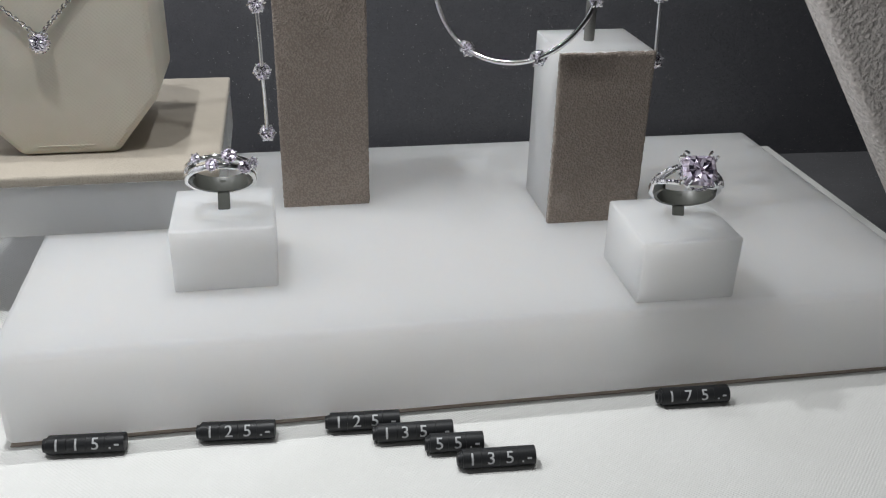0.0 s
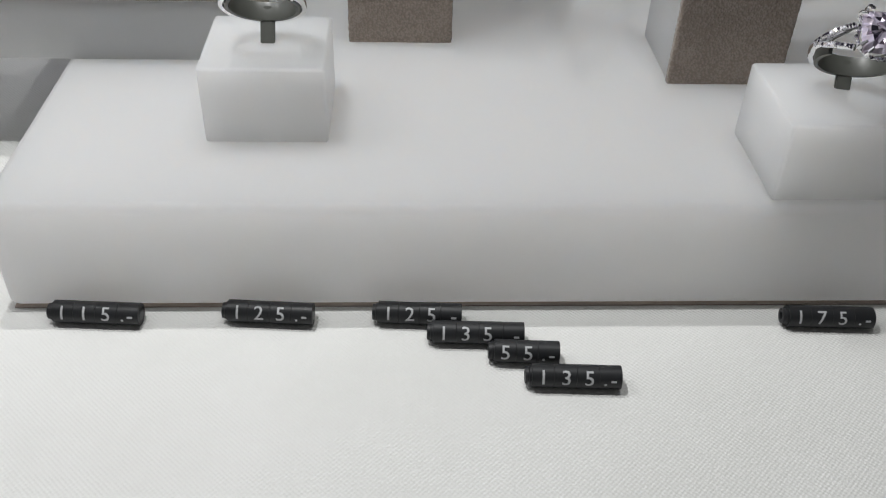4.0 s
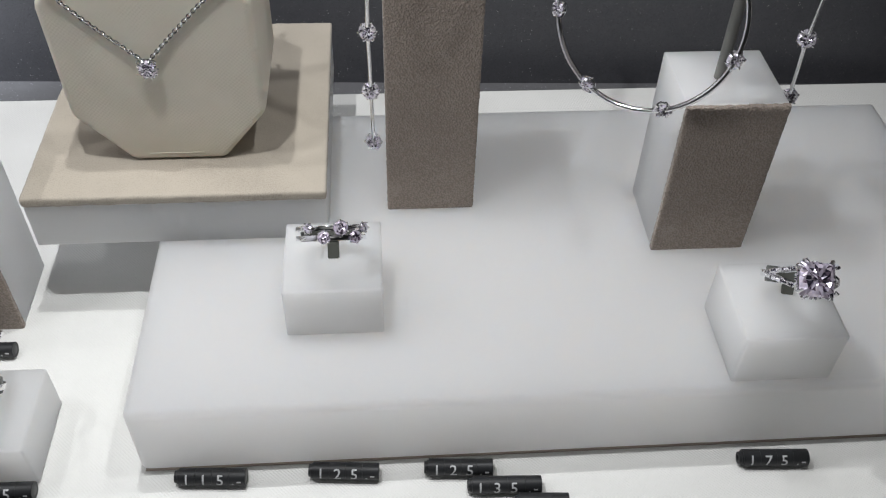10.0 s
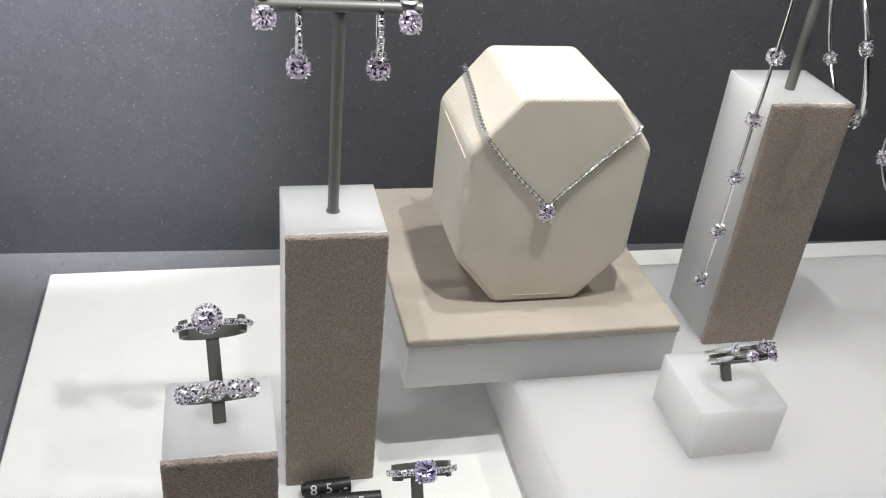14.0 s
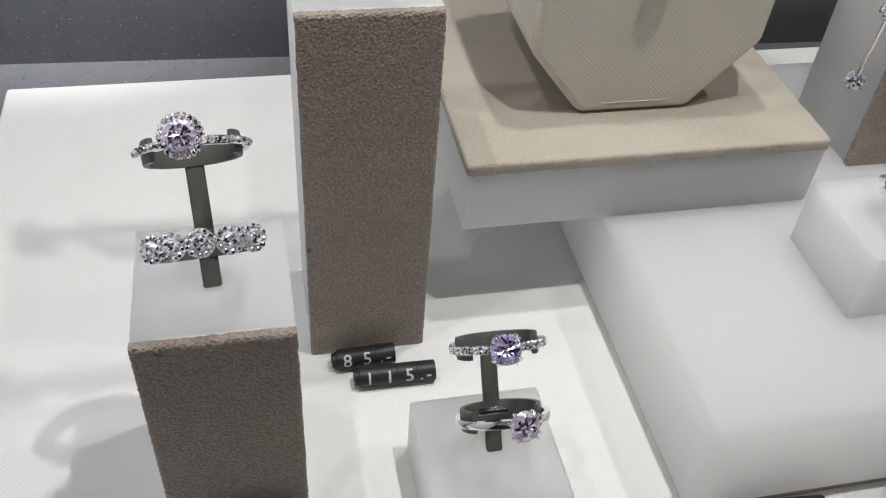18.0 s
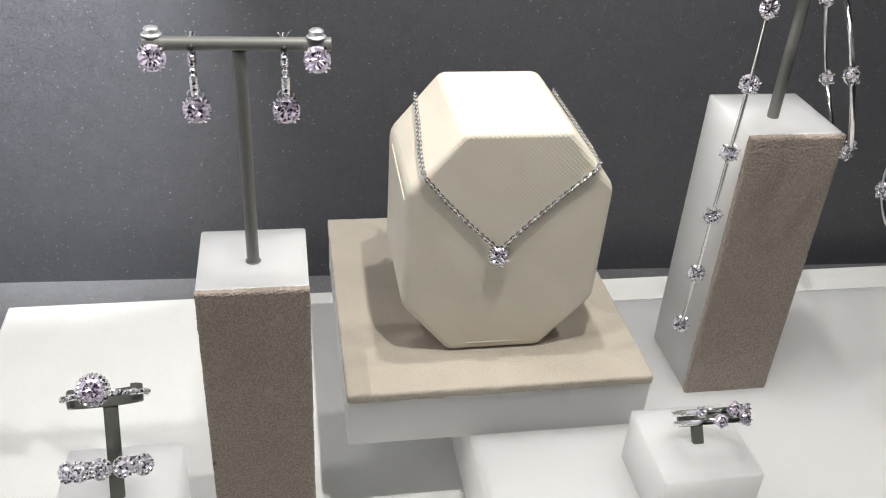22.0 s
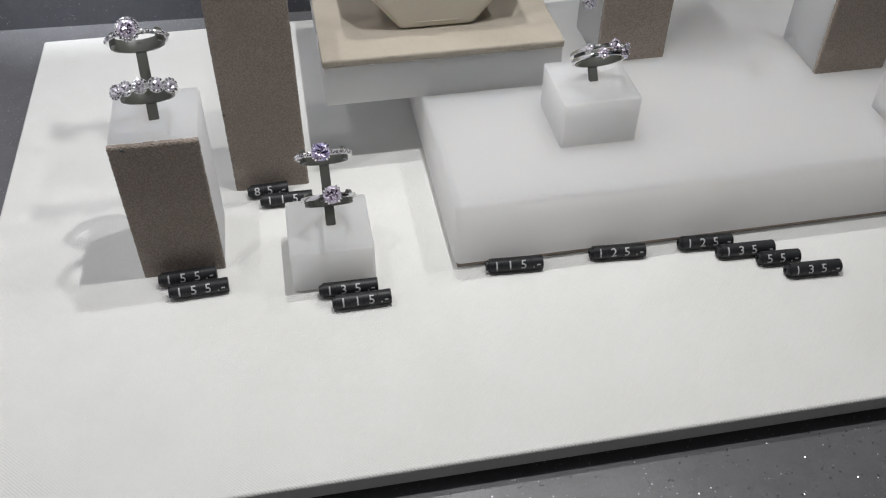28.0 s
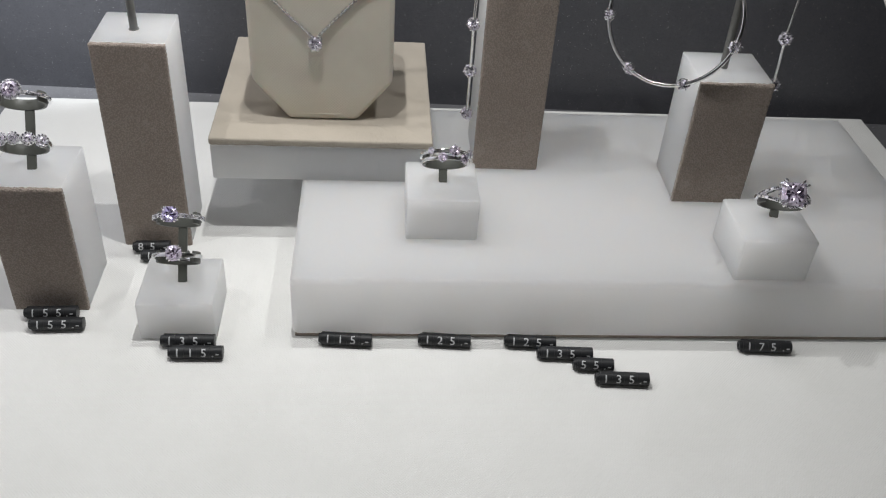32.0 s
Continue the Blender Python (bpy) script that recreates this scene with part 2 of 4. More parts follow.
WALL = glitter("dark_glitter_laminate", (0.056, 0.057, 0.065), (0.084, 0.085, 0.096), 0.48, (1, 0, 1), 0.7, 1.0, 0.12, 3200)
FLOOR = glitter("grey_glitter_laminate", (0.11, 0.11, 0.116), (0.165, 0.165, 0.174), 0.28, (1, 1, 0), 0.05)
PANEL = glitter("blue_grey_laminate", (0.40, 0.41, 0.45), (0.47, 0.48, 0.52), 0.4, (0, 1, 1))
GRAPHITE = material("graphite_paint", (0.035, 0.038, 0.04), 0.4)[0]
CONTACT_SHADE = material("brown_contact_shade", (0.36, 0.30, 0.26), 0.95)[0]
OLIVE = material("dark_olive_plastic", (0.085, 0.088, 0.078), 0.36)[0]
POLE = material("grey_lacquered_metal", (0.16, 0.16, 0.15), 0.4, 0.25)[0]
TAGGY = material("anthracite_plastic", (0.020, 0.021, 0.023), 0.45, 0.0, **{"Specular IOR Level": 0.35})[0]
INK = material("pale_grey_ink", (0.52, 0.53, 0.54), 0.6)[0]
SILVER = material("polished_silver", (0.86, 0.86, 0.87), 0.1, 1.0)[0]
SATIN = material("satin_silver", (0.84, 0.84, 0.85), 0.34, 0.85)[0]
SHELL = material("plain_shop_wall", (0.42, 0.42, 0.42), 0.8)[0]
DRAPE = material("pale_lilac_drape", (0.72, 0.71, 0.76), 0.85)[0]
DISC = material("clear_soft_disc", (0.98, 0.985, 0.98), 0.1, 0.0, **{"Transmission Weight": 0.9, "IOR": 1.18})[0]
# facet tones that paint the stones' sparkle and dark reflections
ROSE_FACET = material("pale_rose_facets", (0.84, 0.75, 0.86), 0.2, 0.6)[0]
NIGHT_FACET = material("dark_reflection_facets", (0.045, 0.04, 0.06), 0.05, 0.6)[0]
FACET = material("white_sparkle_facets", (0.97, 0.96, 1.0), 0.14, 0.72)[0]
DEEP_FACET = material("dim_reflection_facets", (0.17, 0.16, 0.19), 0.06, 0.8)[0]
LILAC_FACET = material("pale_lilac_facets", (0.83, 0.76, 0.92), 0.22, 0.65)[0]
DEEP_LILAC = material("dim_lilac_reflection_facets", (0.30, 0.235, 0.32), 0.06, 0.8)[0]
VIOLET = (material("pale_violet_facets", (0.66, 0.6, 0.93), 0.2, 0.65)[0], material("dim_violet_reflection_facets", (0.17, 0.12, 0.33), 0.08, 0.8)[0], NIGHT_FACET, LILAC_FACET)
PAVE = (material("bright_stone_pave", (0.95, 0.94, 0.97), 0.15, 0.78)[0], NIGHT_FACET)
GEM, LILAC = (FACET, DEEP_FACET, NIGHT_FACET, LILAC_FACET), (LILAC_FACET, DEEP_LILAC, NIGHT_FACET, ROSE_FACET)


# ---- builders (all lengths in millimetres) ----
def level_normals(me):
    """Where all edges are rounded, large faces shade flat and only the roundings turn."""
    sharp = me.attributes.get("sharp_edge")
    if sharp and any(d.value for d in sharp.data):
        return
    sums = [Vector((0, 0, 0)) for _ in me.vertices]
    for f in me.polygons:
        for k in f.vertices:
            sums[k] += f.normal * f.area
    me.normals_split_custom_set_from_vertices([n.normalized() for n in sums])


def mesh_of(name, bm, mat, smooth=False):
    for v in bm.verts:
        v.co *= MM
    bmesh.ops.recalc_face_normals(bm, faces=bm.faces)
    me = bpy.data.meshes.new(name)
    bm.to_mesh(me)
    bm.free()
    for m in mat if isinstance(mat, tuple) else (mat,):
        me.materials.append(m)
    if smooth:
        me.shade_smooth()
        me.set_sharp_from_angle(angle=radians(40))
        level_normals(me)
    return me


def thing(name, at, label, category, group="", kind="", turn=0.0):
    ob = new(name)
    ob.empty_display_size = 0.01
    ob.matrix_world = pose(at[0] * MM, at[1] * MM, at[2] * MM, 0, 0, turn)
    return tagged(ob, label, category, group, kind)


def solid(name, bm, mat, at, label, category, kind="", group="", smooth=False, turn=0.0):
    ob = new(name, mesh_of(name, bm, mat, smooth))
    ob.matrix_world = pose(at[0] * MM, at[1] * MM, at[2] * MM, 0, 0, turn)
    return tagged(ob, label, category, group, kind)


def part(name, bm, mat, parent, label="", smooth=True):
    data = bm if isinstance(bm, bpy.types.Mesh) else mesh_of(name, bm, mat, smooth)
    ob = new(name, data)
    ob.parent = parent
    if label:
        ob["label"] = label
    if mat is PAVE:
        ob["kind"] = "stuff"
    return ob


def box(x0, x1, y0, y1, z0, z1, bevel=0.0, segments=2, bm=None):
    own = bmesh.new()
    bmesh.ops.create_cube(own, size=1)
    for v in own.verts:
        v.co = Vector(((x0 + x1) / 2 + v.co.x * (x1 - x0), (y0 + y1) / 2 + v.co.y * (y1 - y0), (z0 + z1) / 2 + v.co.z * (z1 - z0)))
    if bevel:
        bmesh.ops.bevel(own, geom=own.edges[:], offset=bevel, segments=segments, profile=0.5, affect="EDGES")
    return own if bm is None else merge(bm, own)


def merge(bm, other):
    me = bpy.data.meshes.new("tmp")
    other.to_mesh(me)
    other.free()
    bm.from_mesh(me)
    bpy.data.meshes.remove(me)
    return bm


def tube(points, radius, sides=10, closed=False, caps=True, bm=None):
    """A rod along points."""
    bm = bm or bmesh.new()
    pts = [Vector(p) for p in points]
    rings = []
    up = Vector((0, 0, 1))
    n = len(pts)
    for i, p in enumerate(pts):
        a = pts[(i - 1) % n] if (closed or i) else p
        b = pts[(i + 1) % n] if (closed or i < n - 1) else p
        d = (b - a).normalized()
        side = d.cross(up)
        if side.length < 0.05:
            side = d.cross(Vector((0, 1, 0)))
        side.normalize()
        over = side.cross(d).normalized()
        r = radius[i] if isinstance(radius, (list, tuple)) else radius
        rings.append([bm.verts.new(p + r * (math.cos(2 * math.pi * k / sides) * side + math.sin(2 * math.pi * k / sides) * over)) for k in range(sides)])
    for i in range(n if closed else n - 1):
        r0, r1 = rings[i], rings[(i + 1) % n]
        for k in range(sides):
            bm.faces.new((r0[k], r0[(k + 1) % sides], r1[(k + 1) % sides], r1[k]))
    if caps and not closed:
        bm.faces.new(rings[0][::-1])
        bm.faces.new(rings[-1])
    return bm


def lathe(profile, axis_from, axis_to, sides=16, bm=None):
    """profile: (distance along the axis, radius) from axis_from towards axis_to."""
    a, b = Vector(axis_from), Vector(axis_to)
    d = (b - a).normalized()
    pts = [a + d * s for s, _ in profile]
    return tube_straight(pts, [max(r, 1e-3) for _, r in profile], d, sides, bm)


def tube_straight(pts, radii, d, sides, bm=None):
    bm = bm or bmesh.new()
    side = d.cross(Vector((0, 0, 1)))
    if side.length < 0.05:
        side = Vector((1, 0, 0))
    side.normalize()
    over = side.cross(d).normalized()
    rings = [[bm.verts.new(p + r * (math.cos(2 * math.pi * k / sides) * side + math.sin(2 * math.pi * k / sides) * over)) for k in range(sides)] for p, r in zip(pts, radii)]
    for r0, r1 in zip(rings, rings[1:]):
        for k in range(sides):
            bm.faces.new((r0[k], r0[(k + 1) % sides], r1[(k + 1) % sides], r1[k]))
    bm.faces.new(rings[0][::-1])
    bm.faces.new(rings[-1])
    return bm


def frame_of(normal, hint=(0, 0, 1)):
    n = Vector(normal).normalized()
    x = Vector(hint).cross(n)
    if x.length < 0.05:
        x = Vector((1, 0, 0)).cross(n)
    x.normalize()
    return x, n.cross(x).normalized(), n


cut = random.Random(11)


def brilliant(at, normal, radius, bm=None, square=0.0, spin=0.0):
    """A round or cushion cut stone, its girdle centre at `at`, its table facing normal."""
    bm = bm or bmesh.new()
    x, y, n = frame_of(normal)
    c = Vector(at)

    def ring(r, h, count, off):
        out = []
        for k in range(count):
            a = 2 * math.pi * (k + off) / count + spin
            f = 1.0
            if square:
                f = 1 + square * (1 / max(abs(math.cos(a)), abs(math.sin(a))) - 1)
            out.append(bm.verts.new(c + r * f * (math.cos(a) * x + math.sin(a) * y) + h * n))
        return out

    def shaken(r, h, count, off, amount):
        out = ring(r, h, count, off)
        for v in out:
            v.co += n * radius * cut.uniform(-amount, amount) + (x * cut.uniform(-1, 1) + y * cut.uniform(-1, 1)) * radius * 0.05
        return out

    m = 20 if radius > 2.2 else 8
    girdle = ring(radius, 0.0, 2 * m, 0.0)
    crown = shaken(radius * 0.86, radius * 0.2, 2 * m, 0.5, 0.05)
    star = shaken(radius * 0.66, radius * 0.28, m, 0.25, 0.11)
    core = shaken(radius * 0.42, radius * 0.24, m, 0.75, 0.1)
    pip = shaken(radius * 0.2, radius * 0.2, m // 2, 0.1, 0.07)
    heart = bm.verts.new(c + radius * 0.2 * n)
    culet = bm.verts.new(c - radius * 0.80 * n)
    front = []
    for k in range(2 * m):
        q = (k + 1) % (2 * m)
        front += [bm.faces.new((girdle[k], girdle[q], crown[k])), bm.faces.new((crown[k], girdle[q], crown[q]))]
        bm.faces.new((girdle[q], girdle[k], culet))
    for k in range(m):
        a, b, d = crown[2 * k], crown[2 * k + 1], crown[(2 * k + 2) % (2 * m)]
        front += [bm.faces.new((a, b, star[k])), bm.faces.new((b, star[(k + 1) % m], star[k])), bm.faces.new((b, d, star[(k + 1) % m]))]
    rim = len(front)
    for k in range(m):
        s0, s1 = star[k], star[(k + 1) % m]
        i0, i1 = core[k], core[(k + 1) % m]
        front += [bm.faces.new((s0, s1, i0)), bm.faces.new((s1, i1, i0))]
    h = m // 2
    for k in range(m):
        p0, p1 = pip[min(k // 2, h - 1)], pip[((k + 1) // 2) % h]
        i0, i1 = core[k], core[(k + 1) % m]
        front.append(bm.faces.new((i0, i1, p1)) if k % 2 else bm.faces.new((i0, i1, p0)))
        if p0 is not p1:
            front.append(bm.faces.new((i0, p1, p0)))
    for k in range(h):
        front.append(bm.faces.new((pip[k], pip[(k + 1) % h], heart)))
    # sparkle and reflections painted by facet: the crown mostly bright, the heart mixed
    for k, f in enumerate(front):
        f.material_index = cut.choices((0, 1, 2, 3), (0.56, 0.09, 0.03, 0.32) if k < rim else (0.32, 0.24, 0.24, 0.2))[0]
    return bm


def mount(parent, at, normal, radius, count, label="", thick=0.32, spin=0.4, double=False):
    """A low gallery ring with single prongs that hold a stone."""
    x, y, n = frame_of(normal)
    c = Vector(at)
    st = part("setting", tube([c + (math.cos(a) * x + math.sin(a) * y) * radius * 0.72 - n * radius * 0.5 for a in [2 * math.pi * k / 16 for k in range(16)]], thick * 0.8, 6, closed=True), SILVER, parent, label)
    angles = []
    for k in range(count):
        a = 2 * math.pi * k / count + spin
        angles += [a - 0.17, a + 0.17] if double else [a]
    for a in angles:
        u = math.cos(a) * x + math.sin(a) * y
        part("claw", tube([c + u * radius * 0.55 - n * radius * 0.75, c + u * radius * 1.04 - n * radius * 0.05, c + u * radius * 1.02 + n * radius * 0.22, c + u * radius * 0.86 + n * radius * 0.36], [thick * 0.8, thick * 1.15, thick * 1.15, thick * 0.75], 6), SILVER, st)
    return st


def bead(bm, at, r, normal=(0, -0.7, 0.7)):
    """A tiny faceted pave stone, dark reflections painted on some facets."""
    x, y, n = frame_of(Vector(normal).normalized() + Vector((cut.uniform(-1, 1), cut.uniform(-1, 1), cut.uniform(-1, 1))) * 0.14)
    c = Vector(at)
    top = [bm.verts.new(c + 0.5 * r * (math.cos(a) * x + math.sin(a) * y) + 0.55 * r * n) for a in (0.5, 1.55, 2.6, 3.64, 4.69, 5.74)]
    low = [bm.verts.new(c + r * (math.cos(a) * x + math.sin(a) * y)) for a in (0, 1.05, 2.09, 3.14, 4.19, 5.24)]
    base = bm.verts.new(c - r * n)
    seen = [bm.faces.new(top)]
    for k in range(6):
        seen.append(bm.faces.new((low[k], low[(k + 1) % 6], top[k])))
        seen.append(bm.faces.new((top[k], low[(k + 1) % 6], top[(k + 1) % 6])))
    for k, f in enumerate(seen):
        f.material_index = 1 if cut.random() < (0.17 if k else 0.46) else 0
    for k in range(6):
        bm.faces.new((low[(k + 1) % 6], low[k], base))


# ---- the case ----
def case():
    b = bmesh.new()
    for x, y in ((-224, 231.5), (620, 197.5), (620, 227), (-224, 261)):
        b.verts.new((x, y, -10)), b.verts.new((x, y, 420))
    b.verts.ensure_lookup_table()
    q = [b.verts[2 * k] for k in range(4)], [b.verts[2 * k + 1] for k in range(4)]
    b.faces.new(q[0]), b.faces.new(q[1])
    for k in range(4):
        b.faces.new((q[0][k], q[0][(k + 1) % 4], q[1][(k + 1) % 4], q[1][k]))
    solid("wall_back", b, WALL, (0, 0, 0), "dark grey glitter laminate back wall of the case", "wall", "structure")
    solid("floor", box(-217, 660, -190, 262, -40, -10, 1.0), FLOOR, (0, 0, 0), "grey glitter laminate floor of the case", "floor", "structure")
    solid("ceiling", box(-330, 660, -60, 262, 420, 440), GRAPHITE, (0, 0, 0), "dark plain ceiling of the display case", "ceiling", "structure")
    solid("wall_right", box(640, 660, -60, 230, -10, 420), WALL, (0, 0, 0), "dark laminate right wall of the case", "wall", "structure")
    # left side: a panel at the corner with dark seams, and a pale drape beyond
    solid("side_panel", box(-240, -216.4, 194, 222, -40, 420, 0.8), PANEL, (0, 0, 0), "grey laminate side panel at the corner", "panel", "structure")
    solid("side_strip", box(-240, -216.4, 180, 190.4, -40, 420, 0.8), PANEL, (0, 0, 0), "narrow grey laminate strip beside the panel", "panel", "structure")
    solid("corner_seam", box(-240, -219.4, 222.2, 233, -40, 420, 0.5), GRAPHITE, (0, 0, 0), "dark gap in the corner of the case", "trim", "structure")
    solid("edge_seam", box(-240, -218.2, 190.6, 193.8, -40, 420, 0.3), GRAPHITE, (0, 0, 0), "dark edge strip of the side panel", "trim", "structure")
    d = bmesh.new()
    n = 90
    cols = []
    for k in range(n + 1):
        y = 179 - k * 4.1
        x = -222 + 2.4 * math.sin(y * 0.16) + 1.4 * math.sin(y * 0.37 + 1)
        cols.append((d.verts.new((x, y, -40)), d.verts.new((x, y, 420)), d.verts.new((x - 2, y, 420)), d.verts.new((x - 2, y, -40))))
    for a, c in zip(cols, cols[1:]):
        for k in range(4):
            d.faces.new((a[k], a[(k + 1) % 4], c[(k + 1) % 4], c[k]))
    d.faces.new(cols[0]), d.faces.new(cols[-1][::-1])
    solid("side_drape", d, DRAPE, (0, 0, 0), "pale lilac pleated drape beside the case", "drape", "structure", smooth=True)
    # the shop round the case
    for nm, args in (("shop_wall_front", (-1250, 1250, -1320, -1300, -475, 850)), ("shop_wall_left", (-1270, -1250, -1300, 300, -475, 850)), ("shop_wall_right", (1250, 1270, -1300, 300, -475, 850)),
                     ("shop_wall_back", (-1250, 1250, 300, 320, -475, 850)), ("shop_ceiling", (-1250, 1250, -1300, 300, 850, 870)), ("shop_floor", (-1250, 1250, -1300, 300, -495, -475))):
        solid(nm, box(*args), SHELL, (0, 0, 0), "plain grey wall of the shop", "wall", "structure")


case()
board = solid("display_board", box(-173.5, 328, -84.5, 197, -7, 0, 1.2, 3), CLOTH, (0, 0, 0), "white woven cloth covered display board", "board", smooth=True)
# unseen support, coloured dark for the shadow gap under the board
solid("board_support", box(-165, 320, -77, 189, -10, -7), GRAPHITE, (0, 0, 0), "dark thin support added in the shadow gap under the cloth board", "support")


# ---- blocks, platform, columns ----
platform = thing("display_platform", (140.5, 70.5, 0), "low wide frosted white acrylic platform on cloth", "platform")
part("body", box(-140.5, 140.5, -70.5, 70.5, 0.36, 30, 2.6, 6), ACRYLIC, platform)
# added brown strip: paints the dark contact line under the platform
part("contact_strip", box(-139.4, 139.4, -70.1, 69.4, 0, 0.34), CONTACT_SHADE, platform, "thin brown strip for the contact shadow", smooth=False)
solid("riser_block", box(-39.5, 58.0, 70.8, 173, 30.03, 47.57, 0.6, 2), ACRYLIC, (0, 0, 0), "flat frosted acrylic riser overhanging the platform", "riser", smooth=True)


def suede_plate():
    b = box(-39.9, 58.3, 70.2, 174.5, 47.6, 51.2, 0.9, 3)
    # the wrapped edge is a little uneven
    bmesh.ops.subdivide_edges(b, edges=[e for e in b.edges if e.calc_length() > 20], cuts=80)
    for v in b.verts:
        p = v.co.copy()
        if 47.7 < p.z < 51.15:
            v.co += Vector((0.22 * noise.noise(p * 0.5), 0.3 * noise.noise(p * 0.45 + Vector((40, 0, 0))), 0.14 * noise.noise(p * 0.6)))
    return solid("suede_plate", b, BEIGE, (0, 0, 0), "thin beige suede covered plate on the riser", "plate", smooth=True)


suede_plate()


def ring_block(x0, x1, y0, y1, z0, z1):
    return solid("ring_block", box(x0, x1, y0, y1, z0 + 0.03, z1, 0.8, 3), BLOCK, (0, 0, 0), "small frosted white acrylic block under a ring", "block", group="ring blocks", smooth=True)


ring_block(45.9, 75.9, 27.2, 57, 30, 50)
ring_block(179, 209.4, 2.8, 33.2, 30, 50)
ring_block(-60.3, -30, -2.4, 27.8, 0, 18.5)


def relief_panel(w, y0, y1, h, seed):
    """A panel of crinkled suede: its front is a fine grid with real pebbles and a frayed rim."""
    b = bmesh.new()
    nx, nz = int(2 * w / 0.3), int(h / 0.3)
    grid = []
    for j in range(nz + 1):
        row = []
        for i in range(nx + 1):
            x, z = -w + 2 * w * i / nx, h * j / nz
            p = Vector((x + seed * 50, 0.0, z))
            up = 0.05 * noise.noise(p * 0.5)
            rim = max(0.0, 1 - min(w - abs(x), h - z) / 0.8)
            if abs(x + w) < 0.01 or abs(x - w) < 0.01:
                x += 0.18 * noise.noise(p * 0.9)
            if j == nz:
                z += 0.35 * noise.noise(p * 0.6)
            row.append(b.verts.new((x, y0 + 0.35 - up + 0.45 * rim * rim, z)))
        grid.append(row)
    for r0, r1 in zip(grid, grid[1:]):
        for i in range(nx):
            b.faces.new((r0[i], r0[i + 1], r1[i + 1], r1[i]))
    border = grid[0] + [r[-1] for r in grid[1:]] + grid[-1][-2::-1] + [r[0] for r in grid[-2:0:-1]]
    back = [b.verts.new((v.co.x, y1, v.co.z)) for v in border]
    n = len(border)
    for k in range(n):
        b.faces.new((border[k], back[k], back[(k + 1) % n], border[(k + 1) % n]))
    b.faces.new(back)
    return b


def column(x0, x1, y0, y1, z0, z1, label, group):
    """A frosted block faced with a suede panel in front."""
    ob = thing("display_column", ((x0 + x1) / 2, (y0 + y1) / 2, z0), label, "column", group)
    w, d, h = (x1 - x0) / 2, (y1 - y0) / 2, z1 - z0
    part("body", box(-w, w, -d + 1.73, d, 0.03, h, 0.6, 2), ACRYLIC, ob)
    part("front_panel", relief_panel(w + 0.15, -d - 0.6, -d + 1.7, h - 0.4, x0 * 0.1), TAUPE, ob, "taupe suede front panel")
    return ob


column(78.6, 108.6, 84, 115.2, 30, 128.4, "tall frosted column with a taupe suede front", "columns")
column(168, 199.6, 59.6, 90, 30, 89.6, "short frosted column with a taupe suede front", "columns")
specked = column(-79.8, -50.4, 60.4, 91, 0, 98.8, "tall frosted column with a taupe suede front", "columns")
part("speck", tube([(-14.35, -15.65, 37.6), (-14.2, -15.75, 38.2)], [0.4, 0.35], 6), GRAPHITE, specked, "dark speck near the edge")
nicked = column(-114.4, -85, 15.3, 47, 0, 60, "frosted column with a nicked taupe suede front", "columns")
part("nick", tube([(-10.9, -15.7, 59.0), (-10.2, -16.3, 58.5), (-9.0, -16.45, 58.0)], [0.25, 0.45, 0.2], 6), GRAPHITE, nicked, "dark nick in the upper edge")


# ---- necklace bust ----
def octagon_prism(cx, half_bottom, half_mid, half_top, z, front, back, bevel, rim=0):
    b = bmesh.new()
    xs = [(-half_bottom, z[0]), (half_bottom, z[0]), (half_mid, z[1]), (half_mid, z[2]), (half_top, z[3]), (-half_top, z[3]), (-half_mid, z[2]), (-half_mid, z[1])]
    f = [b.verts.new((cx + x, front(h), h)) for x, h in xs]
    k = [b.verts.new((cx + x, back(h), h)) for x, h in xs]
    b.faces.new(f[::-1]), b.faces.new(k)
    for i in range(8):
        b.faces.new((f[i], f[(i + 1) % 8], k[(i + 1) % 8], k[i]))
    b.normal_update()
    made = bmesh.ops.bevel(b, geom=b.edges[:], offset=bevel, segments=4, profile=0.5, affect="EDGES")
    for f in made["faces"]:
        f.material_index = rim
    if rim:
        # a raised rim round the field of the front
        b.normal_update()
        field = max((f for f in b.faces if f.normal.y < -0.9), key=lambda f: f.calc_area())
        for f in bmesh.ops.inset_region(b, faces=[field], thickness=4.2, depth=0.0)["faces"]:
            f.material_index = rim
        bmesh.ops.inset_region(b, faces=[field], thickness=0.35, depth=-0.2)
    return b


bust = thing("necklace_bust", (9.2, 108, 51.2), "cream embossed leatherette octagonal necklace bust", "bust")
part("body", octagon_prism(0, 15.3, 31, 15.6, (0, 19.6, 60.6, 80), lambda h: -19.7 - 3.4 * h / 77, lambda h: 22.5, 2.4, 1), (CREAM, CREAM_RIM), bust)
part("seam", tube([(-14, 1.5, 79.95), (0, 1.8, 80.0), (14, 1.5, 79.95)], 0.16, 6), CREAM, bust, "fine seam across the top")

part("seam", tube([(-9.5, -19.88, 3.4), (-4, -19.9, 3.5), (3, -19.9, 3.4), (8.5, -19.88, 3.5)], 0.14, 6), CREAM, bust, "short fine seam above the base")

part("seam", tube([(-31.2, -19.5, 57.2), (-31.3, -12, 58.0), (-31.3, 0, 58.8), (-31.2, 12, 59.4)], 0.22, 6), CREAM, bust, "folded edge of the cover")

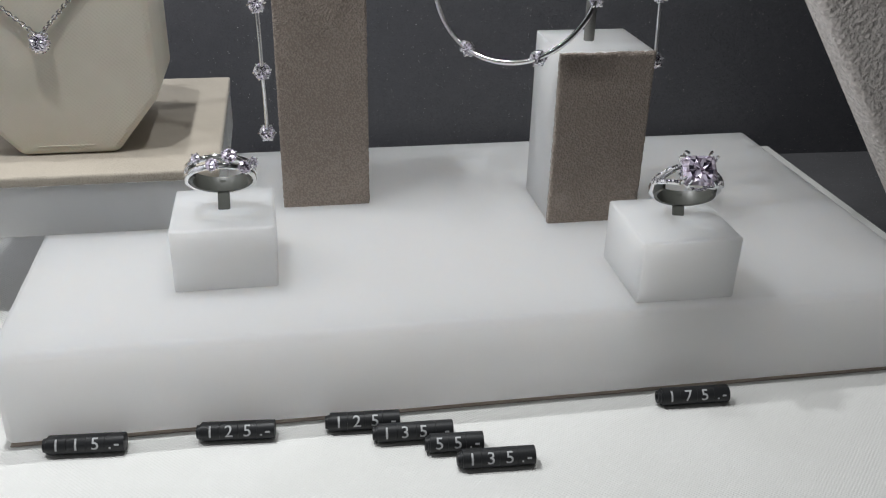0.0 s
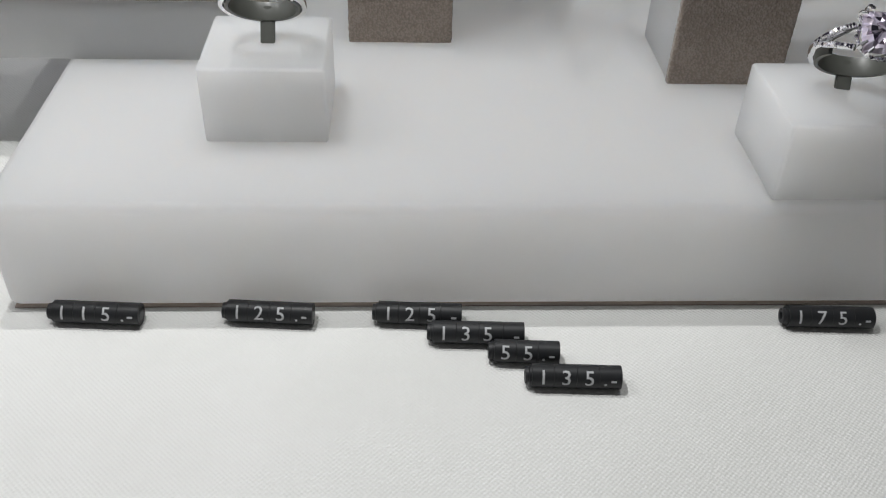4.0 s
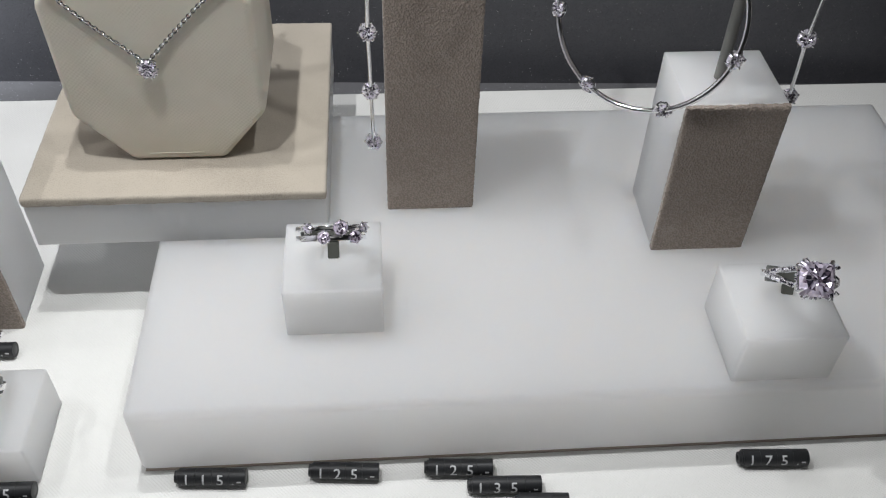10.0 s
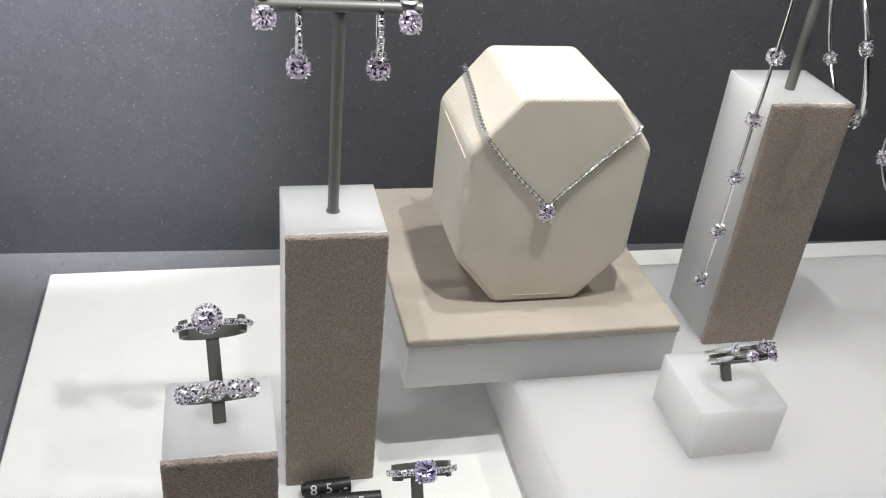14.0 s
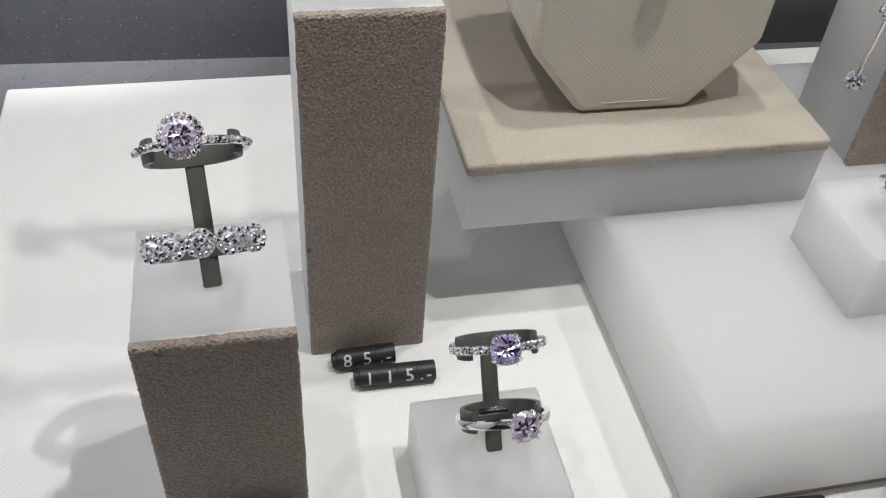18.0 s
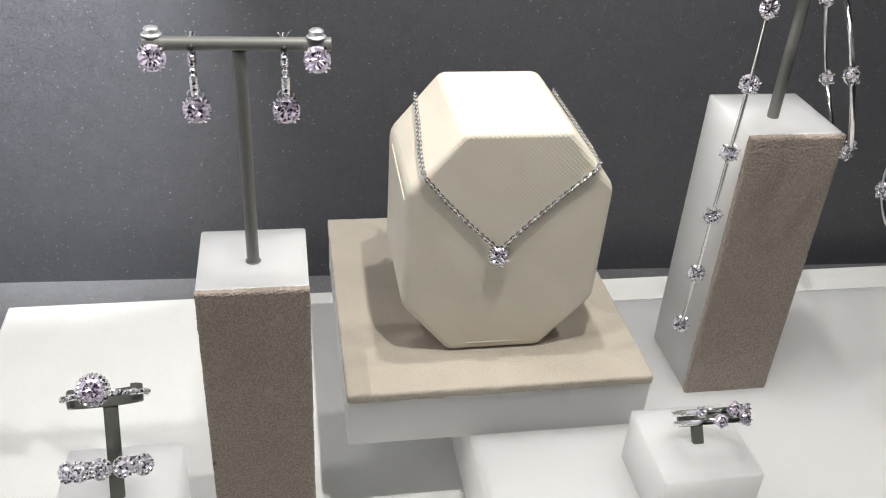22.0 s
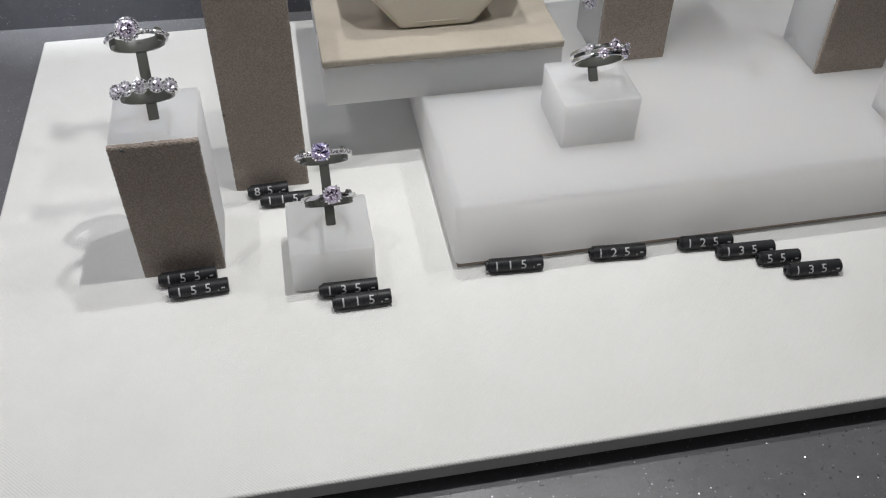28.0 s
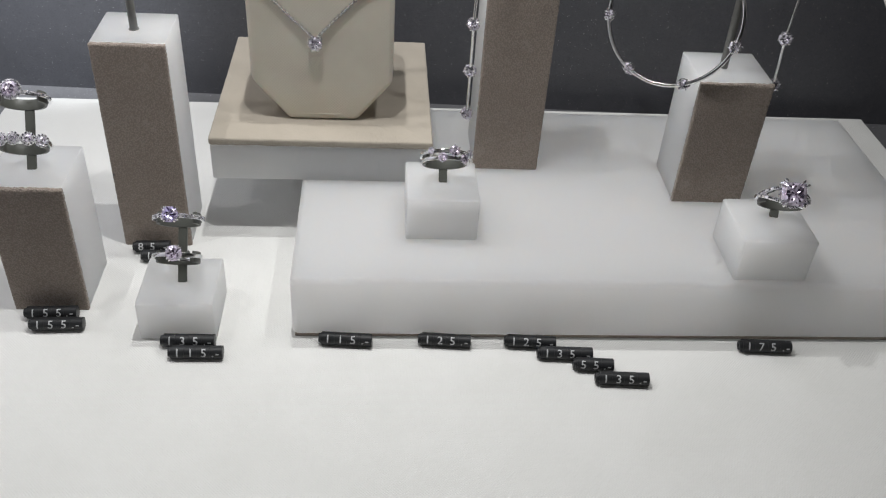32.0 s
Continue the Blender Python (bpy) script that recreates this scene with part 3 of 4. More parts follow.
# the larger suede bust at the other end, beside the board
solid("suede_bust", octagon_prism(360, 31, 146, 60, (-10, 156, 290, 350), lambda h: 54 - 8 * (h + 10) / 300, lambda h: 68 - 8 * (h + 10) / 300, 3), SHAG, (0, 0, 0), "large coarse taupe suede necklace bust", "bust", smooth=True)


# ---- price tags ----
def digits(text, height, radius, lift):
    """Characters wrapped round the upper front of a lying tube along x; one mesh each."""
    out = []
    for ch in text:
        cu = bpy.data.curves.new("char", "FONT")
        cu.body, cu.size, cu.align_x, cu.resolution_u, cu.offset = ch, height * 1.42, "CENTER", 3, 0.025
        tmp = bpy.data.objects.new("char", cu)
        me = bpy.data.meshes.new_from_object(tmp)
        bpy.data.objects.remove(tmp)
        bpy.data.curves.remove(cu)
        bm = bmesh.new()
        bm.from_mesh(me)
        bpy.data.meshes.remove(me)
        for k in range(1, 6):
            y = height * k / 6
            bmesh.ops.bisect_plane(bm, geom=bm.verts[:] + bm.edges[:] + bm.faces[:], plane_co=(0, y, 0), plane_no=(0, 1, 0))
        for v in bm.verts:
            a = radians(36) + (v.co.y - height / 2) / radius
            v.co = Vector((v.co.x, -math.cos(a) * (radius + lift), math.sin(a) * (radius + lift)))
        out.append((ch, bm))
    return out


def price_tag(text, left, right):
    a, b = Vector((*left, 2.75)), Vector((*right, 2.75))
    length = (b - a).length
    turn = math.degrees(math.atan2(b.y - a.y, b.x - a.x))
    mid = (a + b) / 2
    ob = thing("price_tag", (mid.x, mid.y, 0), "anthracite plastic price tube with pale digits, lying on cloth", "price tag", "price tags", turn=turn)
    h, r = length / 2, 2.7
    c = Vector((0, 0, r + 0.02))
    x = Vector((1, 0, 0))
    # segments of the sleeve, one for each character, slightly uneven
    n = len(text) - 2
    edges = [-h + 1.4 + k * (length - 6.4) / n for k in range(n + 1)] + [h]
    for k, (e0, e1) in enumerate(zip(edges, edges[1:])):
        rr = r - 0.03 * (k % 2)
        part("sleeve", lathe([(0, rr - 0.5), (0.01, rr - 0.05), (0.06, rr), (e1 - e0 - 0.07, rr), (e1 - e0 - 0.02, rr - 0.05), (e1 - e0 - 0.01, rr - 0.5)], c + x * e0, c + x * e1, 20), TAGGY, ob)
    part("plug", lathe([(1.2, 0.8), (0.05, 0.95), (0, 1.15), (0.0, 1.5), (0.1, 1.9), (0.8, 1.95), (0.9, 2.2), (1.5, 2.2)], c - x * h, c, 18), TAGGY, ob)
    # a dark disc paints the shade inside the hollow end
    part("bore_shade", lathe([(0, 1.4), (0.06, 1.45), (0.1, 1.2)], c + x * (h - 0.03), c + x * (h + 1), 16), GRAPHITE, ob)
    chars = digits(text, 3.4, r, 0.05)
    for k, (ch, bm) in enumerate(chars):
        shift = h - 3.7 if ch == "." else h - 1.9 if ch == "-" else -h + 3.9 + 5.1 * k
        for v in bm.verts:
            v.co += Vector((shift, 0, c.z))
        part("digit" if ch.isdigit() else "mark", bm, INK, ob, "pale grey printed character" if k == 0 else "", smooth=False)
    return ob


price_tag("115.-", (11.0, -3.6), (32.6, -4.9))
price_tag("125.-", (51.4, -3.6), (72.9, -5.2))
price_tag("125.-", (86.8, -4.4), (108.0, -5.6))
price_tag("135.-", (99.6, -11.3), (122.2, -12.2))
price_tag("55.-", (113.4, -17.6), (129.6, -18.6))
price_tag("135.-", (121.0, -25.4), (142.3, -26.4))
price_tag("175.-", (185.4, -6.4), (207.4, -7.4))
price_tag("85.-", (-75.3, 55.3), (-58.9, 55.9))
price_tag("115.-", (-70.4, 48.9), (-49.5, 48.6))
price_tag("155.-", (-108.9, 10.0), (-87.9, 10.8))
price_tag("155.-", (-105.0, 3.0), (-83.7, 3.8))
price_tag("135.-", (-51.5, -5.6), (-30.0, -5.9))
price_tag("115.-", (-47.3, -12.5), (-26.0, -12.4))


# ---- rings on their holders ----
AXIS = Vector((0, 0.70, 0.714))     # of the clips and rings
CREST = Vector((0, -0.714, 0.70))   # towards the stone
LEAN = Vector((0, 0.6, 0.8))        # of the holder's strip


def band_mesh(centre, radius, width, thick, a0=0.0, a1=360.0, n=48):
    """A flat band round AXIS, width along AXIS."""
    b = bmesh.new()
    closed = abs(a1 - a0) > 359
    rings = []
    for k in range(n if closed else n + 1):
        a = radians(a0 + (a1 - a0) * k / n)
        d = math.cos(a) * Vector((1, 0, 0)) + math.sin(a) * CREST
        p = Vector(centre) + radius * d
        rings.append([b.verts.new(p + AXIS * s * width / 2 + d * t * thick / 2) for s, t in ((-1, -0.8), (-0.8, -1), (0.8, -1), (1, -0.8), (1, 0.8), (0.7, 1), (-0.7, 1), (-1, 0.8))])
    m = len(rings)
    for i in range(m if closed else m - 1):
        r0, r1 = rings[i], rings[(i + 1) % m]
        for k in range(8):
            b.faces.new((r0[k], r0[(k + 1) % 8], r1[(k + 1) % 8], r1[k]))
    if not closed:
        b.faces.new(rings[0][::-1]), b.faces.new(rings[-1])
    return b


def strip_mesh(base, length, half_w, half_t):
    b = bmesh.new()
    across = Vector((1, 0, 0))
    out = across.cross(LEAN).normalized()
    rows = []
    for k, (s, w) in enumerate(((-1.5, 1.0), (length - half_w, 1.0), (length - half_w * 0.4, 0.86), (length, 0.45))):
        p = Vector(base) + LEAN * s
        rows.append([b.verts.new(p + across * half_w * w * sx + out * half_t * sy) for sx, sy in ((-1, -1), (1, -1), (1, 1), (-1, 1))])
    for r0, r1 in zip(rows, rows[1:]):
        for k in range(4):
            b.faces.new((r0[k], r0[(k + 1) % 4], r1[(k + 1) % 4], r1[k]))
    b.faces.new(rows[0][::-1]), b.faces.new(rows[-1])
    bmesh.ops.bevel(b, geom=b.edges[:], offset=0.25, segments=2, affect="EDGES")
    return b


def ring_holder(base, steps, gap, turn=0.0, open_half=55.0, width=4.4):
    """A leaning flat strip with C-shaped clips; returns the clip centres, local to the holder."""
    ob = thing("ring_holder", base, "dark olive plastic ring holder with open clips", "ring holder", "ring holders", turn=turn)
    part("strip", strip_mesh((0, 0, 0), steps[-1] + 1.6, 1.75, 0.7), OLIVE, ob)
    centres = []
    for s in steps:
        c = LEAN * s + CREST * gap
        centres.append(c)
        part("clip", band_mesh(c, gap - 0.2, width, 1.1, 90 + open_half, 450 - open_half, 40), OLIVE, ob)
    return ob, centres


def ring_thing(base, label, turn=0.0):
    return thing("ring", base, label, "ring", "rings", turn=turn)


def pave_line(bm, centre, radius, a0, a1, size, rows=1, gap=0.8, pitch=None):
    step = math.degrees((pitch or size * 2.0) / radius)
    n = max(1, int(abs(a1 - a0) / step))
    for k in range(n + 1):
        a = radians(a0 + (a1 - a0) * k / n)
        d = math.cos(a) * Vector((1, 0, 0)) + math.sin(a) * CREST
        for r in range(rows):
            off = AXIS * gap * (r - (rows - 1) / 2)
            bead(bm, Vector(centre) + d * radius + off, size, d)
    return bm


def halo(bm, at, normal, radius, count, size):
    x, y, n = frame_of(normal)
    for k in range(count):
        a = 2 * math.pi * k / count
        bead(bm, Vector(at) + radius * (math.cos(a) * x + math.sin(a) * y), size, Vector(n) + 0.3 * (math.cos(a) * x + math.sin(a) * y))
    return bm


def crest_point(centre, radius, deg):
    a = radians(deg)
    d = math.cos(a) * Vector((1, 0, 0)) + math.sin(a) * CREST
    return Vector(centre) + d * radius, d


SEEN = Vector((0, -0.80, 0.60))


# block in the middle: two slim bands with small round stones
holder, (c,) = ring_holder((61.2, 41.6, 50.0), [7.2], 8.6, width=4.6)
base = (61.2, 41.6, 50.0)
for shift, stones in ((-1.35, ((48, 1.9), (98, 1.9))), (1.35, ((72, 2.15), (26, 1.5), (124, 1.5)))):
    rg = ring_thing(base, "slim silver ring with small clear stones")
    cc = c + AXIS * shift
    part("band", band_mesh(cc, 9.7, 1.5, 1.2), SILVER, rg)
    for deg, r in stones:
        p, d = crest_point(cc, 10.9, deg)
        n = (d + SEEN * 0.5).normalized()
        st = mount(rg, p, n, r, 6, thick=0.26, label="silver claw setting")
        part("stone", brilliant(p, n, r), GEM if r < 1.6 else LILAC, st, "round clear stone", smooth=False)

# block on the platform's other end: split shank and a large cushion stone
base = (196.4, 20.4, 50.0)
holder, (c,) = ring_holder(base, [4.9], 8.6, turn=-14, width=4.6)
rg = ring_thing(base, "silver split shank ring with a large lilac cushion stone", turn=-14)
part("band", band_mesh(c, 9.7, 1.9, 1.3, 150, 390), SILVER, rg)
for s in (-1, 1):
    arms = bmesh.new()
    for side in (0, 1):
        pts = []
        for k in range(9):
            deg = (150 - k * 5.2) if side else (30 + k * 5.2)
            p, d = crest_point(c, 9.7 + 0.12 * k, deg)
            pts.append(p + AXIS * s * (0.35 + 0.24 * k))
        tube(pts, 0.8, 8, bm=arms)
    part("shoulder", arms, SILVER, rg, "split shoulder")
    pv = bmesh.new()
    for side in (0, 1):
        for k in range(17):
            deg = (158 - k * 2.9) if side else (22 + k * 2.9)
            p, d = crest_point(c, 10.25 + 0.06 * k, deg)
            bead(pv, p + AXIS * s * (0.30 + 0.125 * k) + d * 0.6, 0.68, d)
    part("pave", pv, PAVE, rg, "row of tiny stones")
p, d = crest_point(c, 14.2, 85)
n = (d * 0.75 + Vector((0, -0.3, 0.5))).normalized()
st = mount(rg, p, n, 6.2, 4, thick=0.42, spin=math.pi / 4, double=True, label="four double claws")
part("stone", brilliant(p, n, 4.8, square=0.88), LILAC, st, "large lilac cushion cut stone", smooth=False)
part("gallery", halo(bmesh.new(), p - n * 2.2, n, 5.0, 26, 0.5), PAVE, rg, "ring of tiny stones under the stone")

# column at the front: a halo ring above, a band of five clusters below
base = (-99.6, 29.6, 60.0)
holder, (lo, hi) = ring_holder(base, [7.2, 24.4], 8.4, turn=5, width=4.2)
rg = ring_thing(base, "silver halo ring with a round lilac stone", turn=4)
part("band", band_mesh(hi, 9.4, 1.5, 1.1), SILVER, rg)
part("pave", pave_line(bmesh.new(), hi, 10.1, 8, 172, 0.72, 1, pitch=1.35), PAVE, rg, "single row of tiny stones")
p, d = crest_point(hi, 10.2, 99)
p = p + Vector((0, 0.9, 0.6))
n = (d * 0.35 + SEEN).normalized()
part("halo", halo(halo(bmesh.new(), p, n, 3.4, 19, 0.58), p - n * 0.6, n, 3.65, 24, 0.42), PAVE, rg, "halo of tiny stones")
st = mount(rg, p + n * 0.3, n, 2.95, 4, thick=0.28)
part("stone", brilliant(p + n * 0.3, n, 2.95), LILAC, st, "round lilac stone", smooth=False)
rg = ring_thing(base, "silver ring of round stone clusters in a row", turn=3)
part("band", band_mesh(lo, 9.4, 1.9, 1.1), SILVER, rg)
for deg in (38, 66, 94, 122, 150):
    p, d = crest_point(lo, 10.6, deg)
    n = (d * 0.8 + SEEN * 0.6).normalized()
    cl = part("rosette", halo(bmesh.new(), p, n, 2.1, 11, 0.6), PAVE, rg, "round rosette of tiny stones")
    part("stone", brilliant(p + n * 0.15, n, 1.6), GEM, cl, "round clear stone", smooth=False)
    part("cup", lathe([(0, 0.9), (0.5, 1.9), (1.1, 2.6), (1.3, 2.55), (1.35, 0.6)], p - n * 1.45, p, 20), SATIN, cl, "scalloped silver cup")

# low block: a pave solitaire above, a plain solitaire below
base = (-44.2, 12.4, 18.5)
holder, (lo, hi) = ring_holder(base, [8.6, 23.8], 8.2, width=4.4)
rg = ring_thing(base, "silver pave ring with a violet cushion stone")
part("band", band_mesh(hi, 9.3, 1.7, 1.1), SILVER, rg)
part("pave", pave_line(bmesh.new(), hi, 9.95, 5, 175, 0.56, 2, 0.85, pitch=1.1), PAVE, rg, "two rows of tiny stones")
p, d = crest_point(hi, 12.0, 95)
n = (d * 0.3 + SEEN).normalized()
st = mount(rg, p, n, 3.3, 4, thick=0.3, spin=math.pi / 4, double=True, label="four double claws")
part("stone", brilliant(p, n, 3.1, square=0.4), VIOLET, st, "violet cushion cut stone", smooth=False)
rg = ring_thing(base, "plain silver solitaire ring with a round pale lilac stone")
lo = lo + CREST * 1.3
part("band", band_mesh(lo, 9.3, 1.6, 1.3), SILVER, rg)
p, d = crest_point(lo, 13.4, 85)
n = (d * 0.3 + SEEN + Vector((0.12, 0, 0))).normalized()
st = mount(rg, p, n, 3.2, 4, thick=0.3, spin=math.pi / 4, double=True, label="four double claws")
part("stone", brilliant(p, n, 3.1), LILAC, st, "round pale lilac stone", smooth=False)


# ---- necklace ----
def link_mesh():
    pts = []
    for k in range(14):
        a = 2 * math.pi * k / 14
        pts.append((0.86 * math.cos(a), 0.56 * math.sin(a), 0))
    return mesh_of("link", tube(pts, 0.26, 6, closed=True), SILVER, True)


def necklace():
    ob = thing("necklace", (9.2, 85, 90), "fine silver cable chain necklace with a solitaire pendant", "necklace")
    o = Vector((9.2, 85, 90))
    link = link_mesh()
    ways = (
        [(6.0, 85.2, 92.6), (-3.0, 85.35, 101.2), (-10.5, 85.0, 109.5), (-16.6, 84.7, 117.0), (-17.5, 86.0, 119.0), (-17.0, 95, 119.8), (-15.3, 112, 121.6), (-13.8, 130.9, 123.3), (-13.4, 132.5, 120.5)],
        [(7.4, 85.2, 92.6), (15.6, 85.35, 101.2), (24.5, 85.0, 110.4), (32.8, 84.5, 118.4), (34.4, 86.0, 120.2), (34.5, 95, 120.6), (33.2, 112, 122.4), (32.2, 130.9, 123.6), (31.6, 132.5, 120.6)],
    )
    for way in ways:
        pts = [Vector(p) for p in way]
        # even steps along the way
        seg = [(b - a).length for a, b in zip(pts, pts[1:])]
        total, step = sum(seg), 1.16
        n = int(total / step)
        for k in range(n):
            s, i = k * total / n, 0
            while i < len(seg) - 1 and s > seg[i]:
                s -= seg[i]
                i += 1
            p = pts[i].lerp(pts[i + 1], s / seg[i])
            d = (pts[i + 1] - pts[i]).normalized()
            side = d.cross(Vector((0, -0.9, 0.4))).normalized()
            over = side.cross(d)
            if k % 2:
                side, over = over, -side
            spin = Matrix((d, side, over)).transposed().to_4x4()
            lk = part("link", link, SILVER, ob)
            lk.matrix_local = Matrix.Translation((p - o) * MM) @ spin
    p = Vector((6.7, 84.4, 90.0)) - o
    n = Vector((-0.05, -0.97, 0.25)).normalized()
    st = mount(ob, p, n, 2.95, 8, thick=0.28, label="silver claw setting")
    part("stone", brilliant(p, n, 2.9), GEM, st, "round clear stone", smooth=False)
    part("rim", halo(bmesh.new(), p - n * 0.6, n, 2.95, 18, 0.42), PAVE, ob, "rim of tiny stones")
    loop = bmesh.new()
    for x in (-2.2, 2.2):
        tube([p + Vector((x + 0.7 * math.cos(a), 0.2, 2.4 + 0.7 * math.sin(a))) for a in [2 * math.pi * k / 12 for k in range(12)]], 0.2, 6, closed=True, bm=loop)
    part("loops", loop, SILVER, ob)


necklace()


# ---- earring stand with a crossbar ----
stand = thing("earring_stand", (-65, 74.6, 98.8), "grey lacquered T-shaped earring stand on a column", "earring stand", "earring stands")
part("pole", lathe([(0, 1.65), (60.6, 1.65)], (0, 0, 0), (0, -1.8, 61), 20), POLE, stand)
part("crossbar", lathe([(0, 1.5), (0.15, 1.65), (43.2, 1.65), (43.35, 1.5)], (-21.7, -2.0, 62.4), (21.7, -3.0, 62.4), 20), POLE, stand)
part("foot_ring", lathe([(0, 2.1), (0.25, 2.0), (0.3, 1.6)], (0, 0, 0), (0, 0, 1), 20), POLE, stand)


def stud(x, y, z, lean):
    ob = thing("stud_earring", (x, y, z), "silver stud earring with a round pale lilac stone", "earring", "stud earrings")
    n = Vector((lean, -0.93, 0.28)).normalized()
    st = mount(ob, (0, 0, 0), n, 3.25, 4, thick=0.3, spin=math.pi / 4, double=True, label="four double claws")
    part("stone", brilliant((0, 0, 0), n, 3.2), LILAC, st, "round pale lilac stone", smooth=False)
    part("post", lathe([(0, 0.4), (7, 0.4)], -n * 1.0, Vector((0, 4.6, 3.6)), 8), SILVER, ob)
    part("back", lathe([(0, 1.0), (0.12, 2.2), (0.5, 2.45), (0.8, 2.2), (1.0, 1.5), (1.25, 1.4), (1.5, 1.75), (1.9, 1.75), (2.3, 1.25), (2.5, 0.4)], (0, 3.4, 4.0), (0.0, 3.6, 8.0), 16), SATIN, ob, "stacked silver back")
    return ob


stud(-84.5, 70.0, 158.6, -0.05)
stud(-46.9, 68.3, 158.6, 0.05)


def leverback(x, y, z):
    """A drop under a pave hoop that hangs through the bar."""
    ob = thing("drop_earring", (x, y, z), "silver drop earring, pave hoop over a round stone", "earring", "drop earrings")
    n = Vector((0.0, -0.96, 0.2)).normalized()
    st = mount(ob, (0, 0, 0), n, 3.4, 4, thick=0.3, spin=math.pi / 4, double=True, label="four double claws")
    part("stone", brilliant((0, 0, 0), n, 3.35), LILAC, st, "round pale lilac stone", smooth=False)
    bar = [(0, -0.2, 3.6), (0, -0.9, 6), (0, -1.1, 9), (0, -0.7, 12), (0, -0.1, 14.4)]
    part("hoop_front", tube(bar, [1.05, 1.1, 1.1, 1.1, 0.95], 10), SILVER, ob)
    pv = bmesh.new()
    for k in range(7):
        bead(pv, (0, -1.95 + 0.12 * abs(k - 3), 4.3 + k * 1.56), 0.8, (0, -1, 0.1))
    part("pave", pv, PAVE, ob, "column of tiny stones")
    part("wire", tube([(0, 0.6, 13.6), (0, 1.6, 16.2), (0, 3.2, 18.0), (0, 5.0, 17.0), (0, 5.4, 13.0), (0, 4.2, 8.0), (0, 1.2, 4.0)], 0.38, 7), SILVER, ob)
    part("ring", tube([(1.9 * math.cos(a), 0.4, 3.7 + 1.5 * math.sin(a)) for a in [2 * math.pi * k / 18 for k in range(18)]], 0.25, 6, closed=True), SILVER, ob)
    # a dark ball stands in for the shade of a hole
    bore_shade = bmesh.new()
    bmesh.ops.create_uvsphere(bore_shade, u_segments=10, v_segments=6, radius=0.85, matrix=Matrix.Translation((0, -0.45, 15.7)))
    part("bore_shade", bore_shade, TAGGY, ob, "dark ball drawn for a hole in the bar")
    ticks = bmesh.new()
    for dx in (-1.3, 1.3):
        tube([(dx * 0.4, 2.2, 17.6), (dx, 1.9, 18.9)], 0.2, 6, bm=ticks)
    part("catch", ticks, SILVER, ob)
    return ob


leverback(-75.7, 71.0, 145.2)
leverback(-54.5, 70.0, 145.2)


# ---- long earrings on the bowed stands ----
def smooth_curve(points, n=6):
    """A Catmull-Rom curve through the points."""
    pts = [Vector(p) for p in points]
    pts = [2 * pts[0] - pts[1]] + pts + [2 * pts[-1] - pts[-2]]
    out = []
    for a, b, c, d in zip(pts, pts[1:], pts[2:], pts[3:]):
        for k in range(n):
            t = k / n
            out.append(0.5 * (2 * b + (c - a) * t + (2 * a - 5 * b + 4 * c - d) * t * t + (3 * b - a - 3 * c + d) * t**3))
    return out + [pts[-2]]


def bow_stand(base, top, arm, label):
    b = Vector(base)
    ob = thing("earring_stand", base, label, "earring stand", "earring stands")
    part("pole", lathe([(0, 1.75), (Vector(top).length, 1.75)], (0, 0, 0), top, 18), POLE, ob)
    way = smooth_curve([Vector(p) - b for p in arm])
    part("arm", tube(way, 1.6, 14), POLE, ob)
    # dark balls paint the shade of two holes in the arm
    dots = bmesh.new()
    for p in (arm[1], arm[-2]):
        q = Vector(p) - b
        bmesh.ops.create_uvsphere(dots, u_segments=10, v_segments=6, radius=0.65, matrix=Matrix.Translation(q + Vector((0, -1.35, 0.2))))
    part("bore_shades", dots, GRAPHITE, ob, "small dark balls drawn for holes")
    return ob


def soft_disc(at, normal):
    ob = thing("disc_back", at, "clear soft earring back disc on the stand", "earring back", "earring backs")
    n = Vector(normal).normalized()
    part("disc", lathe([(0, 1.2), (0.2, 3.4), (0.7, 4.2), (1.1, 4.2), (1.5, 3.2), (1.7, 1.3), (3.0, 1.2)], (0, 0, 0), n, 22), DISC, ob)
    part("core", lathe([(0, 0.9), (3.6, 0.8)], -n * 0.8, n * 3, 12), SILVER, ob)
    return ob


def station(parent, p, n, r, spin):
    st = mount(parent, p, n, r, 6, thick=0.28, spin=spin, label="silver claw setting")
    part("stone", brilliant(p, n, r), GEM, st, "round clear stone", smooth=False)


def chain_drop(points, label):
    pts = [Vector(p) for p in points]
    o = pts[0]
    ob = thing("drop_earring", o, label, "earring", "long drop earrings")
    for k, (a, b) in enumerate(zip(pts, pts[1:])):
        d = (b - a).normalized()
        part("bar", tube([a - o + d * 1.9, a.lerp(b, 0.5) - o + Vector((0.1, 0, 0)), b - o - d * 1.9], 0.62, 10), SILVER, ob)
        eyes = bmesh.new()
        for q, s in ((a, 1), (b, -1)):
            tube([q - o + d * s * 2.1 + Vector((0.55 * math.cos(t), 0.1, 0.55 * math.sin(t))) for t in [2 * math.pi * j / 10 for j in range(10)]], 0.2, 6, closed=True, bm=eyes)
        part("eyelets", eyes, SILVER, ob)
    for k, p in enumerate(pts):
        station(ob, p - o, Vector((-0.35 + 0.3 * (k % 2), -0.9, 0.25)), 2.85, 0.4 + k)
    return ob


